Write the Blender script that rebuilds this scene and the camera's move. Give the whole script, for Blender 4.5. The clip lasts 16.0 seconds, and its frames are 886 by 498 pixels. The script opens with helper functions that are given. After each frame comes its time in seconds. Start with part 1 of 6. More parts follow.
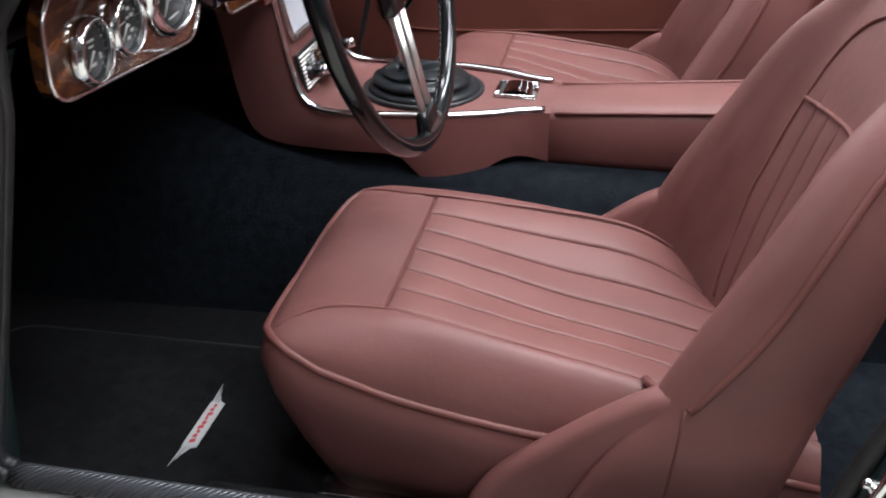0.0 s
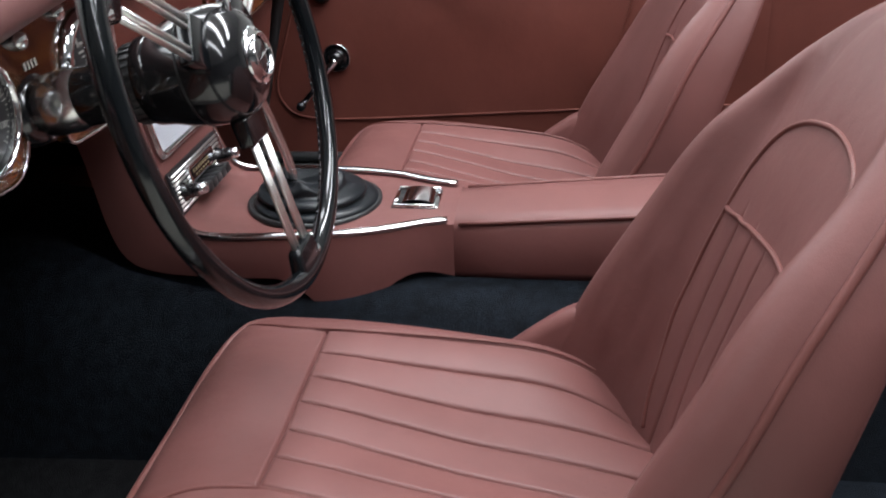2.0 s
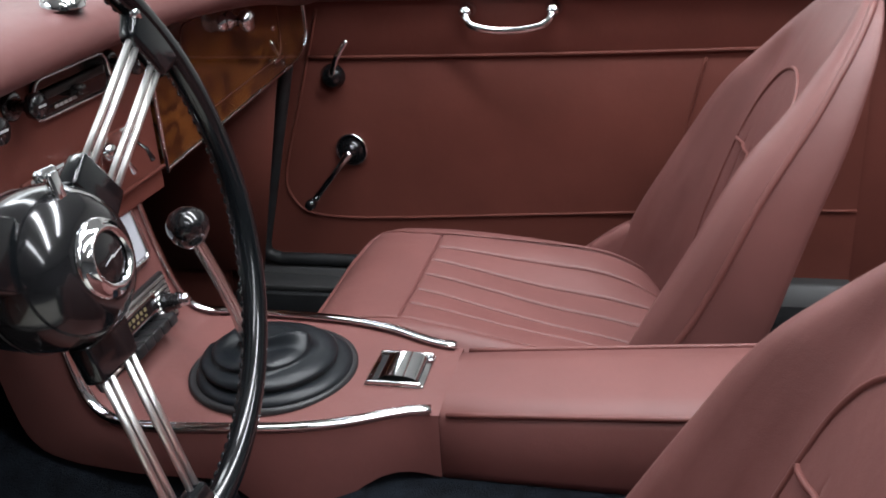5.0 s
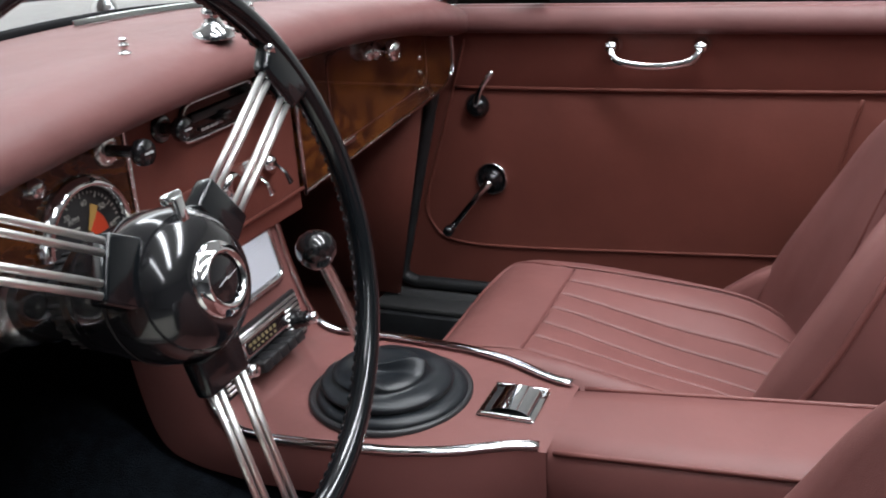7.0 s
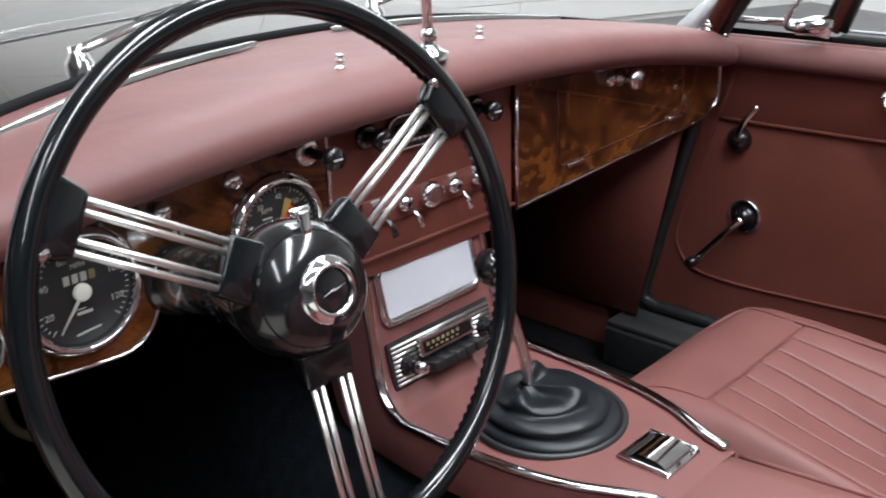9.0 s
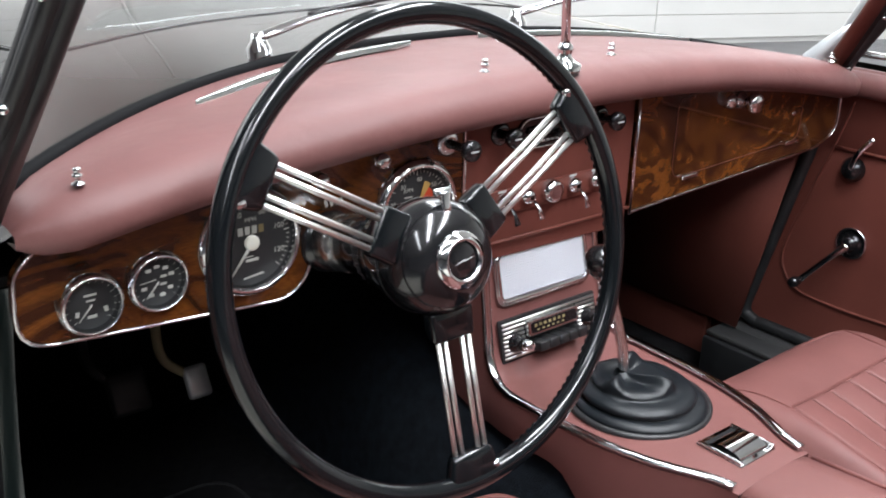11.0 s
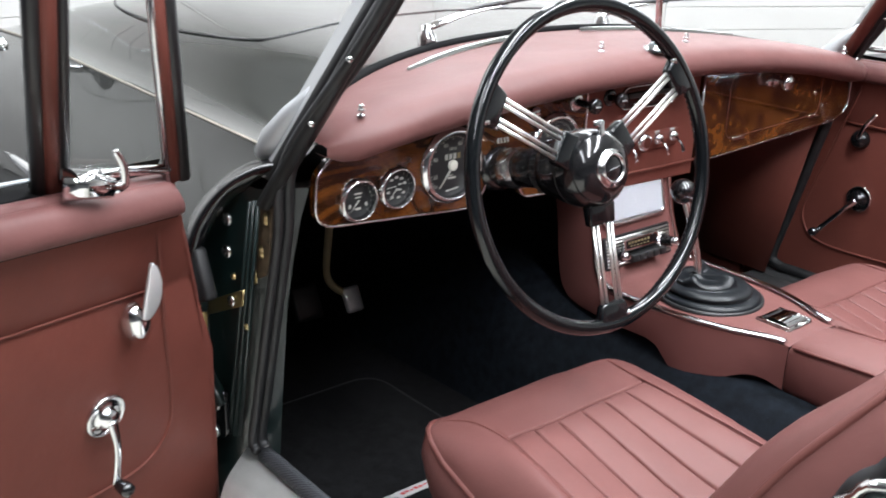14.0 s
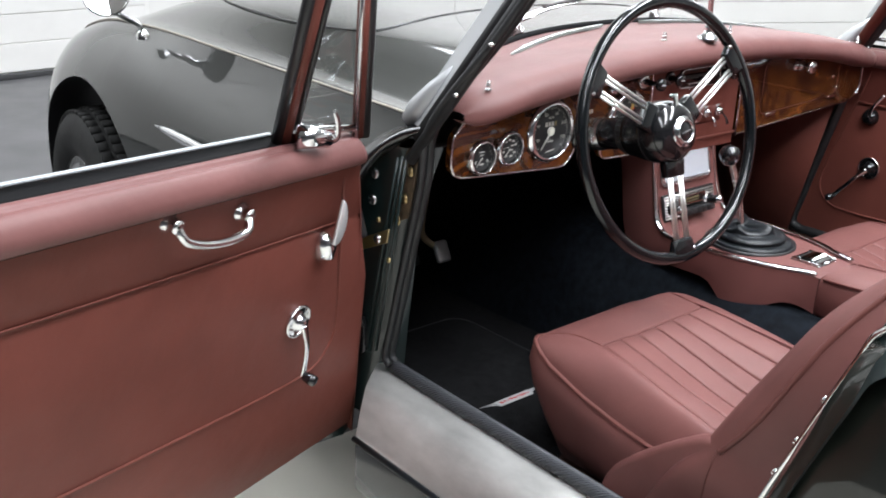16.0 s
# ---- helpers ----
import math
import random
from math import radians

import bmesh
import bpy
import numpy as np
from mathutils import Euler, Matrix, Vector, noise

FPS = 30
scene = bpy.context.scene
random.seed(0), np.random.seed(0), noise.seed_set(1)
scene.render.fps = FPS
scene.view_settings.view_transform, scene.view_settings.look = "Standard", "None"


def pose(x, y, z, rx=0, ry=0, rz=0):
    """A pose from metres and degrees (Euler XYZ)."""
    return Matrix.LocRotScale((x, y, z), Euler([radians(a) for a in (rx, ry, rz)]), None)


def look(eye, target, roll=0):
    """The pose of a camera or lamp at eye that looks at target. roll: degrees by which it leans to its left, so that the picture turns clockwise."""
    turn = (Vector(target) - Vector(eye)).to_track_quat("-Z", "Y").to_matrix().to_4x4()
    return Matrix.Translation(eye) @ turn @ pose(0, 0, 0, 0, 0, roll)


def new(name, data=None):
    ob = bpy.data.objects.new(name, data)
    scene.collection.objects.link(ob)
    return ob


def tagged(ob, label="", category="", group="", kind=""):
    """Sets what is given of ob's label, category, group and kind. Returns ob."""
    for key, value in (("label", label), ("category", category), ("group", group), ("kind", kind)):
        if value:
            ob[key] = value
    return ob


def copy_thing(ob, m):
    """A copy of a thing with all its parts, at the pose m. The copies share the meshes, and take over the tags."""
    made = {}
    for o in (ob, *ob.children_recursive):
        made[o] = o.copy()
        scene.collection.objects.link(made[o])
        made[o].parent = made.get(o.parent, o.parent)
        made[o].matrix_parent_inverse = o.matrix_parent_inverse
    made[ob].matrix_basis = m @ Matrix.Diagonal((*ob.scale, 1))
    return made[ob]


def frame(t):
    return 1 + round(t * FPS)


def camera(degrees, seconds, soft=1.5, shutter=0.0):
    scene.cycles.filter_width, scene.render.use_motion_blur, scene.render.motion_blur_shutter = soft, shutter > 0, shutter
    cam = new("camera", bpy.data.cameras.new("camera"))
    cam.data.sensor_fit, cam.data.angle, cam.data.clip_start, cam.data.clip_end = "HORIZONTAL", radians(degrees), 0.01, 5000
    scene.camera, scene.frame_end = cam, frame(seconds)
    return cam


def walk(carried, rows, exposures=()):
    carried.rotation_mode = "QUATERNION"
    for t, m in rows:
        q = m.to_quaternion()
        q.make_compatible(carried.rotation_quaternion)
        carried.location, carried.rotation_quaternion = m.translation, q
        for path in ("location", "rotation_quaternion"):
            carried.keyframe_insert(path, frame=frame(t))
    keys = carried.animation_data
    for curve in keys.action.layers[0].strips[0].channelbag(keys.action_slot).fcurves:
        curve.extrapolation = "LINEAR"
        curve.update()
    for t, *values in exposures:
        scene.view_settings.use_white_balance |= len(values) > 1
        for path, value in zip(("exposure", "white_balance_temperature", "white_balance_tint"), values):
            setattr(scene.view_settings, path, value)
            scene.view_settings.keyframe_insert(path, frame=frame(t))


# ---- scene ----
cam = camera(48.3, 16.0, 1.8, 0.5)
PATH = [
    (0, (-1.262, -0.018, 1.007), (0.467, 0.313, 0.058), -0.1),
    (0.5, (-1.244, -0.016, 1.003), (0.514, 0.238, 0.083), 0.0),
    (1, (-1.207, -0.024, 1.006), (0.57, 0.195, 0.115), -0.1),
    (1.5, (-1.163, -0.04, 1.011), (0.627, 0.186, 0.148), -1.3),
    (2, (-1.102, -0.053, 1.023), (0.691, 0.185, 0.169), -2.0),
    (2.5, (-1.037, -0.063, 1.027), (0.758, 0.188, 0.181), -2.1),
    (3, (-0.968, -0.075, 1.032), (0.825, 0.197, 0.19), -2.3),
    (3.5, (-0.91, -0.089, 1.034), (0.884, 0.211, 0.202), -2.9),
    (4, (-0.853, -0.102, 1.039), (0.941, 0.23, 0.219), -3.4),
    (4.2, (-0.834, -0.107, 1.04), (0.959, 0.24, 0.226), -3.6),
    (6.3, (-0.772, -0.114, 1.055), (0.988, 0.457, 0.295), -2.6),
    (6.5, (-0.775, -0.118, 1.053), (0.979, 0.484, 0.304), -2.8),
    (7, (-0.782, -0.144, 1.056), (0.933, 0.576, 0.32), -3.7),
    (7.5, (-0.787, -0.193, 1.07), (0.861, 0.681, 0.338), -4.0),
    (8, (-0.76, -0.231, 1.079), (0.795, 0.795, 0.352), -3.5),
    (8.5, (-0.738, -0.27, 1.088), (0.713, 0.902, 0.366), -3.0),
    (9, (-0.716, -0.287, 1.095), (0.635, 0.996, 0.367), -1.8),
    (9.5, (-0.714, -0.3, 1.095), (0.565, 1.057, 0.373), -0.9),
    (10, (-0.732, -0.324, 1.107), (0.484, 1.086, 0.375), 0.4),
    (10.2, (-0.743, -0.327, 1.113), (0.46, 1.089, 0.373), 1.0),
    (12.3, (-0.965, -0.455, 1.131), (0.219, 0.99, 0.416), 1.7),
    (12.5, (-0.996, -0.464, 1.133), (0.198, 0.973, 0.419), 1.6),
    (13, (-1.076, -0.493, 1.133), (0.134, 0.935, 0.43), 1.7),
    (13.5, (-1.145, -0.528, 1.137), (0.063, 0.905, 0.439), 1.7),
    (14, (-1.226, -0.563, 1.143), (-0.017, 0.871, 0.45), 1.9),
    (14.5, (-1.302, -0.593, 1.157), (-0.096, 0.84, 0.454), 2.2),
    (15, (-1.384, -0.631, 1.171), (-0.185, 0.804, 0.46), 2.2),
    (15.5, (-1.48, -0.658, 1.177), (-0.265, 0.763, 0.468), 2.3),
    (16, (-1.573, -0.701, 1.18), (-0.355, 0.72, 0.476), 2.0),
]
walk(cam, [(t, look(eye, target, roll)) for t, eye, target, roll in PATH],
     exposures=[(0.0, -0.08), (1.0, -0.14), (2.0, -0.26), (4.0, -0.34), (8.0, -0.33), (10.0, -0.05), (12.5, 0.12), (14.0, 0.18), (16.0, 0.07)])

# ---------------- world, lamps ----------------
world = bpy.data.worlds.new("world")
scene.world = world
world.use_nodes = True
world.node_tree.nodes["Background"].inputs[0].default_value = (0.80, 0.86, 1.0, 1)
world.node_tree.nodes["Background"].inputs[1].default_value = 0.25


def strip_lamp(x, y, z, length, width, watts, turn=0.0):
    data = bpy.data.lights.new("ceiling_and_fill_lamp", "AREA")
    data.shape, data.size, data.size_y, data.energy = "RECTANGLE", length, width, watts
    data.color = (0.93, 0.97, 1.03)
    ob = new("ceiling_and_fill_lamp", data)
    ob.matrix_world = pose(x, y, z, 0, 0, turn)
    return ob


ROOM_TURN = -23.0
ROOM = pose(0.45, 5.76, 0, 0, 0, ROOM_TURN)      # foot of the far wall, x along it, -y into the room
SIDE = pose(1.298, 5.40, 0, 0, 0, 6.0)           # foot of the wall beside it; the two meet here


def in_room(x, y, z):
    return ROOM @ Vector((x, y, z))


# rows over the car and its bonnet, one row by the far walls
# third lamp, left of the car, is an unseen fill for the seat sides
for x, y, length, watts, turn in ((-0.70, -1.05, 3.4, 140, 90), (0.75, -0.95, 3.4, 150, 90), (-2.5, -1.5, 3.4, 62, 90), (1.3, 2.3, 3.4, 60, 90)):
    strip_lamp(x, y, 3.25, length, 0.30, watts, turn + ROOM_TURN)
# wide lamps added by the far walls to brighten them
for base, lx, watts, turn in ((SIDE, -3.6, 125, 6.0), (ROOM, 3.5, 90, ROOM_TURN), (ROOM, 6.2, 140, ROOM_TURN)):
    p = base @ Vector((lx, -1.15, 3.3))
    strip_lamp(p.x, p.y, p.z, 2.8, 1.70, watts, turn)

# ---------------- materials ----------------


def material(name, base, rough=0.5, metal=0.0, coat=0.0, spec=0.5):
    m = bpy.data.materials.new(name)
    m.use_nodes = True
    b = m.node_tree.nodes["Principled BSDF"]
    b.inputs["Base Color"].default_value = (*base, 1)
    b.inputs["Roughness"].default_value = rough
    b.inputs["Metallic"].default_value = metal
    b.inputs["Coat Weight"].default_value = coat
    b.inputs["Coat Roughness"].default_value = 0.04
    b.inputs["Specular IOR Level"].default_value = spec
    return m


def node(m, kind, **values):
    n = m.node_tree.nodes.new(kind)
    for k, v in values.items():
        n.inputs[k].default_value = v
    return n


def link(m, a, b):
    m.node_tree.links.new(a, b)


def coords(m, scale=(1, 1, 1)):
    tc, mp = node(m, "ShaderNodeTexCoord"), node(m, "ShaderNodeMapping", Scale=scale)
    link(m, tc.outputs["Object"], mp.inputs[0])
    return mp.outputs[0]


def noise_tex(m, vec, scale, detail=4.0, rough=0.55, distortion=0.0):
    n = node(m, "ShaderNodeTexNoise", Scale=scale, Detail=detail, Roughness=rough, Distortion=distortion)
    link(m, vec, n.inputs["Vector"])
    return n.outputs[0]


def ramp(m, fac, stops):
    r = node(m, "ShaderNodeValToRGB")
    while len(r.color_ramp.elements) < len(stops):
        r.color_ramp.elements.new(0.5)
    for e, (p, c) in zip(r.color_ramp.elements, stops):
        e.position, e.color = p, (*c, 1) if len(c) == 3 else c
    link(m, fac, r.inputs[0])
    return r.outputs[0]


def shader(m):
    return m.node_tree.nodes["Principled BSDF"]


def add_bump(m, height, strength, distance):
    b = node(m, "ShaderNodeBump", Strength=strength, Distance=distance)
    link(m, height, b.inputs["Height"])
    link(m, b.outputs[0], shader(m).inputs["Normal"])
    return b


def varied(m, vec, base, amount, scale):
    """Base colour that drifts by a little over the surface."""
    lo, hi = [c * (1 - amount) for c in base], [min(1, c * (1 + amount)) for c in base]
    link(m, ramp(m, noise_tex(m, vec, scale, 5), [(0.3, lo), (0.7, hi)]), shader(m).inputs["Base Color"])


def rough_drift(m, vec, lo, hi, scale):
    mr = node(m, "ShaderNodeMapRange")
    mr.inputs[3].default_value, mr.inputs[4].default_value = lo, hi
    link(m, noise_tex(m, vec, scale, 5), mr.inputs[0])
    link(m, mr.outputs[0], shader(m).inputs["Roughness"])


def leather_material(name, base, rough=0.46, spec=0.36):
    m = material(name, base, rough, spec=spec)
    v = coords(m)
    varied(m, v, base, 0.10, 9)
    rough_drift(m, v, rough - 0.06, rough + 0.08, 14)
    vo = node(m, "ShaderNodeTexVoronoi", Scale=900)
    link(m, v, vo.inputs["Vector"])
    fine = add_bump(m, vo.outputs["Distance"], 0.16, 0.0006)
    soft = node(m, "ShaderNodeBump", Strength=0.25, Distance=0.004)
    link(m, noise_tex(m, v, 26, 3), soft.inputs["Height"])
    link(m, soft.outputs[0], fine.inputs["Normal"])
    return m


LEATHER = leather_material("oxblood_leather", (0.158, 0.0615, 0.0555), 0.48)
PIPING = leather_material("leather_piping", (0.150, 0.053, 0.046), 0.44)
VINYL = leather_material("dash_vinyl", (0.152, 0.064, 0.060), 0.48)
PANEL = leather_material("door_vinyl", (0.137, 0.0405, 0.0305), 0.50, 0.22)
# dark brown for seams and the lid gap; in pleats it paints crease shade
SEAM = material("dark_seam_and_crease_shade", (0.10, 0.03, 0.024), 0.7)


def carpet_material(name, base):
    m = material(name, base, 0.95, spec=0.15)
    v = coords(m)
    varied(m, v, base, 0.5, 60)
    add_bump(m, noise_tex(m, v, 480, 3, 0.7), 0.9, 0.004)
    return m


CARPET = carpet_material("black_carpet", (0.0085, 0.0085, 0.0095))
CARPET_BLUE = carpet_material("dark_navy_carpet", (0.0072, 0.0098, 0.0140))
MAT = carpet_material("black_mat_pile", (0.0072, 0.0072, 0.0080))


def walnut_material():
    """Burr walnut: swirling dark veins over a warm ground, tight eyes, under thick lacquer."""
    m = material("burr_walnut", (0.2, 0.07, 0.02), 0.20, coat=1.0, spec=0.3)
    v = coords(m, (1, 1, 1.5))
    swirl = noise_tex(m, v, 3.4, 3, 0.5, 3.2)
    bands = node(m, "ShaderNodeMath")
    bands.operation = "MULTIPLY"
    bands.inputs[1].default_value = 5.0
    link(m, swirl, bands.inputs[0])
    wrap = node(m, "ShaderNodeMath")
    wrap.operation = "PINGPONG"
    wrap.inputs[1].default_value = 0.5
    link(m, bands.outputs[0], wrap.inputs[0])
    vein = ramp(m, wrap.outputs[0], [(0.0, (0.026, 0.009, 0.0035)), (0.08, (0.055, 0.018, 0.005)), (0.24, (0.105, 0.035, 0.008)), (0.42, (0.150, 0.052, 0.011)), (0.5, (0.115, 0.038, 0.009))])
    cloud = ramp(m, noise_tex(m, v, 8, 5, 0.6, 1.0), [(0.34, (0.45, 0.40, 0.36)), (0.66, (1.15, 1.12, 1.05))])
    fine = ramp(m, noise_tex(m, coords(m, (1, 1, 5)), 120, 3, 0.6), [(0.35, (0.72, 0.68, 0.64)), (0.65, (1, 1, 1))])
    out = vein
    for layer in (cloud, fine):
        mx = node(m, "ShaderNodeMix")
        mx.data_type, mx.blend_type = "RGBA", "MULTIPLY"
        mx.inputs[0].default_value = 1.0
        link(m, out, mx.inputs[6]), link(m, layer, mx.inputs[7])
        out = mx.outputs[2]
    link(m, out, shader(m).inputs["Base Color"])
    return m


WALNUT = walnut_material()
CHROME = material("chrome", (0.78, 0.79, 0.80), 0.07, 1.0)
SATIN = material("brushed_chrome", (0.76, 0.76, 0.75), 0.22, 1.0)
ALU = material("worn_aluminium", (0.53, 0.525, 0.505), 0.34, 0.62)
_v = coords(ALU, (1, 0.45, 1))
varied(ALU, _v, (0.53, 0.525, 0.505), 0.28, 14)
rough_drift(ALU, _v, 0.22, 0.42, 18)
add_bump(ALU, noise_tex(ALU, _v, 9, 5), 0.30, 0.010)
RUST = material("rusty_primer", (0.075, 0.052, 0.030), 0.62)
varied(RUST, coords(RUST), (0.080, 0.055, 0.032), 0.6, 60)
STAINLESS = material("polished_stainless_wire", (0.88, 0.87, 0.84), 0.36, 1.0)
ALLOY = material("pale_alloy", (0.78, 0.79, 0.80), 0.34, 0.55)
BEAD = material("dull_bead_metal", (0.36, 0.33, 0.28), 0.38, 1.0)
TREAD = material("worn_tread_metal", (0.045, 0.045, 0.045), 0.5, 0.3)
BRASS = material("yellow_passivated_steel", (0.50, 0.40, 0.20), 0.34, 1.0)
PEDAL = material("pale_brass_plating", (0.55, 0.46, 0.28), 0.4, 0.3)
# grey of the pillar foot casting and of the painted screen reflection
SCREEN_GREY = material("screen_foot_and_reflection_grey", (0.44, 0.45, 0.46), 0.42, 0.4)
BLACK = material("black_gloss_plastic", (0.008, 0.008, 0.009), 0.16, coat=0.5)
RIM = material("black_rim_plastic", (0.004, 0.005, 0.006), 0.14, coat=0.2)
SATINBLACK = material("satin_black", (0.012, 0.012, 0.013), 0.42)
RUBBER = material("black_rubber", (0.016, 0.017, 0.018), 0.50)
_v = coords(RUBBER)
varied(RUBBER, _v, (0.013, 0.0135, 0.0145), 0.4, 40)
add_bump(RUBBER, noise_tex(RUBBER, _v, 60, 4), 0.15, 0.002)
RIBBED = material("ribbed_seal_rubber", (0.050, 0.053, 0.060), 0.36)
_w = node(RIBBED, "ShaderNodeTexWave", Scale=95, Distortion=0.4)
_w.bands_direction = "DIAGONAL"
link(RIBBED, coords(RIBBED), _w.inputs["Vector"])
add_bump(RIBBED, _w.outputs[1], 0.8, 0.002)
BOOT = material("gaiter_rubber", (0.006, 0.008, 0.010), 0.40, spec=0.35)
rough_drift(BOOT, coords(BOOT), 0.26, 0.50, 30)
TYRE = material("tyre_rubber", (0.018, 0.018, 0.018), 0.72, spec=0.25)
varied(TYRE, coords(TYRE), (0.018, 0.018, 0.0175), 0.35, 20)
PAINT = material("dark_green_black_paint", (0.010, 0.012, 0.010), 0.45, coat=1.0, spec=0.15)
shader(PAINT).inputs["Coat Roughness"].default_value = 0.025
varied(PAINT, coords(PAINT), (0.010, 0.012, 0.0095), 0.15, 3)
JAMB = material("dark_green_jamb_paint", (0.004, 0.012, 0.012), 0.30, coat=0.4)
SLOT = material("dull_black_seal", (0.004, 0.004, 0.0045), 0.75, spec=0.12)
DIAL = material("gauge_face", (0.012, 0.012, 0.013), 0.6)
MARK = material("dial_white", (0.36, 0.36, 0.33), 0.6)
DIALRED = material("dial_red", (0.55, 0.05, 0.015), 0.55)
DIALYELLOW = material("dial_ochre", (0.42, 0.26, 0.07), 0.55)
AMBER = material("amber_digit", (0.17, 0.13, 0.06), 0.55)
MESHSILVER = material("silver_speaker_mesh", (0.76, 0.78, 0.82), 0.36, 0.35)
RED = material("red_print", (0.42, 0.03, 0.03), 0.6)
SILVERPRINT = material("silver_print", (0.42, 0.42, 0.42), 0.5)
LENS = material("pale_lens", (0.7, 0.7, 0.62), 0.2)


def glass_material(name, tint=(0.97, 0.985, 0.98)):
    """Clear pane, seen straight through, with a faint mirror sheen."""
    m = bpy.data.materials.new(name)
    m.use_nodes = True
    m.node_tree.nodes.remove(shader(m))
    clear, gloss, fr, mix = node(m, "ShaderNodeBsdfTransparent"), node(m, "ShaderNodeBsdfGlossy", Roughness=0.01), node(m, "ShaderNodeFresnel", IOR=1.40), node(m, "ShaderNodeMixShader")
    clear.inputs[0].default_value = (*tint, 1)
    link(m, fr.outputs[0], mix.inputs[0]), link(m, clear.outputs[0], mix.inputs[1]), link(m, gloss.outputs[0], mix.inputs[2])
    link(m, mix.outputs[0], m.node_tree.nodes["Material Output"].inputs[0])
    return m


GLASS = glass_material("clear_glass")
WALLPAINT = material("white_wall_paint", (0.82, 0.80, 0.77), 0.7)
_v = coords(WALLPAINT)
varied(WALLPAINT, _v, (0.80, 0.785, 0.755), 0.05, 2.5)
add_bump(WALLPAINT, noise_tex(WALLPAINT, _v, 90, 4), 0.2, 0.002)
# dark grey for the unseen west and south walls, to cut bounce light
WALLGREY = material("unseen_wall_grey", (0.17, 0.17, 0.175), 0.8)
CEILPAINT = material("white_ceiling_paint", (0.66, 0.66, 0.66), 0.8)
FLOORGREY = material("grey_floor_paint", (0.088, 0.088, 0.092), 0.42)
_v = coords(FLOORGREY)
varied(FLOORGREY, _v, (0.088, 0.088, 0.092), 0.16, 1.6)
rough_drift(FLOORGREY, _v, 0.30, 0.52, 5)
add_bump(FLOORGREY, noise_tex(FLOORGREY, _v, 45, 4), 0.1, 0.002)
GLASSEDGE = material("ground_glass_edge", (0.42, 0.46, 0.48), 0.3)
FLOORCREAM = material("cream_floor_paint", (0.62, 0.60, 0.52), 0.45)
varied(FLOORCREAM, coords(FLOORCREAM), (0.62, 0.60, 0.53), 0.07, 2.2)

# ---------------- mesh helpers ----------------


def mesh_object(name, verts, faces, mat, parent=None, label="", smooth=True, m=None):
    me = bpy.data.meshes.new(name)
    if m is not None:
        verts = [m @ Vector(v) for v in verts]
        if m.to_3x3().determinant() < 0:
            faces = [tuple(reversed(f)) for f in faces]
    me.from_pydata([tuple(v) for v in verts], [], faces)
    me.polygons.foreach_set("use_smooth", [smooth] * len(me.polygons))
    me.materials.append(mat)
    me.update()
    ob = new(name, me)
    if parent:
        ob.parent = parent
    if label:
        ob["label"] = label
    return ob


def part(name, bm, mat, parent=None, label="", smooth=True, m=None, angle=None):
    if m is not None:
        bm.transform(m)
        if m.to_3x3().determinant() < 0:
            bmesh.ops.reverse_faces(bm, faces=bm.faces)
    me = bpy.data.meshes.new(name)
    bm.normal_update()
    for f in bm.faces:
        f.smooth = smooth
    if angle:
        for e in bm.edges:
            e.smooth = len(e.link_faces) == 2 and e.calc_face_angle(0) < radians(angle)
    bm.to_mesh(me)
    bm.free()
    me.materials.append(mat)
    ob = new(name, me)
    if parent:
        ob.parent = parent
    if label:
        ob["label"] = label
    return ob


def thing(name, label, category, at=(0, 0, 0), group="", kind=""):
    ob = new(name)
    ob.location = at
    ob.empty_display_size = 0.05
    return tagged(ob, label, category, group, kind)


def box(sx, sy, sz, at=(0, 0, 0), bevel=0.0, seg=2):
    bm = bmesh.new()
    bmesh.ops.create_cube(bm, size=1)
    bmesh.ops.scale(bm, vec=(sx, sy, sz), verts=bm.verts)
    if bevel:
        bmesh.ops.bevel(bm, geom=bm.edges, offset=bevel, segments=seg, affect="EDGES", profile=0.5)
    bmesh.ops.translate(bm, vec=at, verts=bm.verts)
    return bm


def lathe(profile, seg=40, axis_pose=None):
    """Turns (radius, height) pairs about z."""
    bm = bmesh.new()
    rings = []
    for r, h in profile:
        if r < 1e-6:
            rings.append([bm.verts.new((0, 0, h))])
        else:
            rings.append([bm.verts.new((r * math.cos(2 * math.pi * i / seg), r * math.sin(2 * math.pi * i / seg), h)) for i in range(seg)])
    for a, b in zip(rings, rings[1:]):
        for i in range(seg):
            j = (i + 1) % seg
            if len(a) == 1 and len(b) == 1:
                continue
            if len(a) == 1:
                bm.faces.new((a[0], b[j], b[i]))
            elif len(b) == 1:
                bm.faces.new((a[i], a[j], b[0]))
            else:
                bm.faces.new((a[i], a[j], b[j], b[i]))
    bmesh.ops.recalc_face_normals(bm, faces=bm.faces)
    if axis_pose is not None:
        bm.transform(axis_pose)
    return bm


def smooth_line(points, steps=8, closed=False):
    """Catmull-Rom through the points."""
    p = [Vector(q) for q in points]
    n = len(p)
    out = []
    for i in range(n if closed else n - 1):
        a, b, c, d = (p[(i + k) % n] if closed else p[min(max(i + k, 0), n - 1)] for k in (-1, 0, 1, 2))
        for s in range(steps):
            t = s / steps
            out.append(0.5 * ((2 * b) + (c - a) * t + (2 * a - 5 * b + 4 * c - d) * t * t + (3 * b - a - 3 * c + d) * t ** 3))
    if not closed:
        out.append(p[-1])
    return out


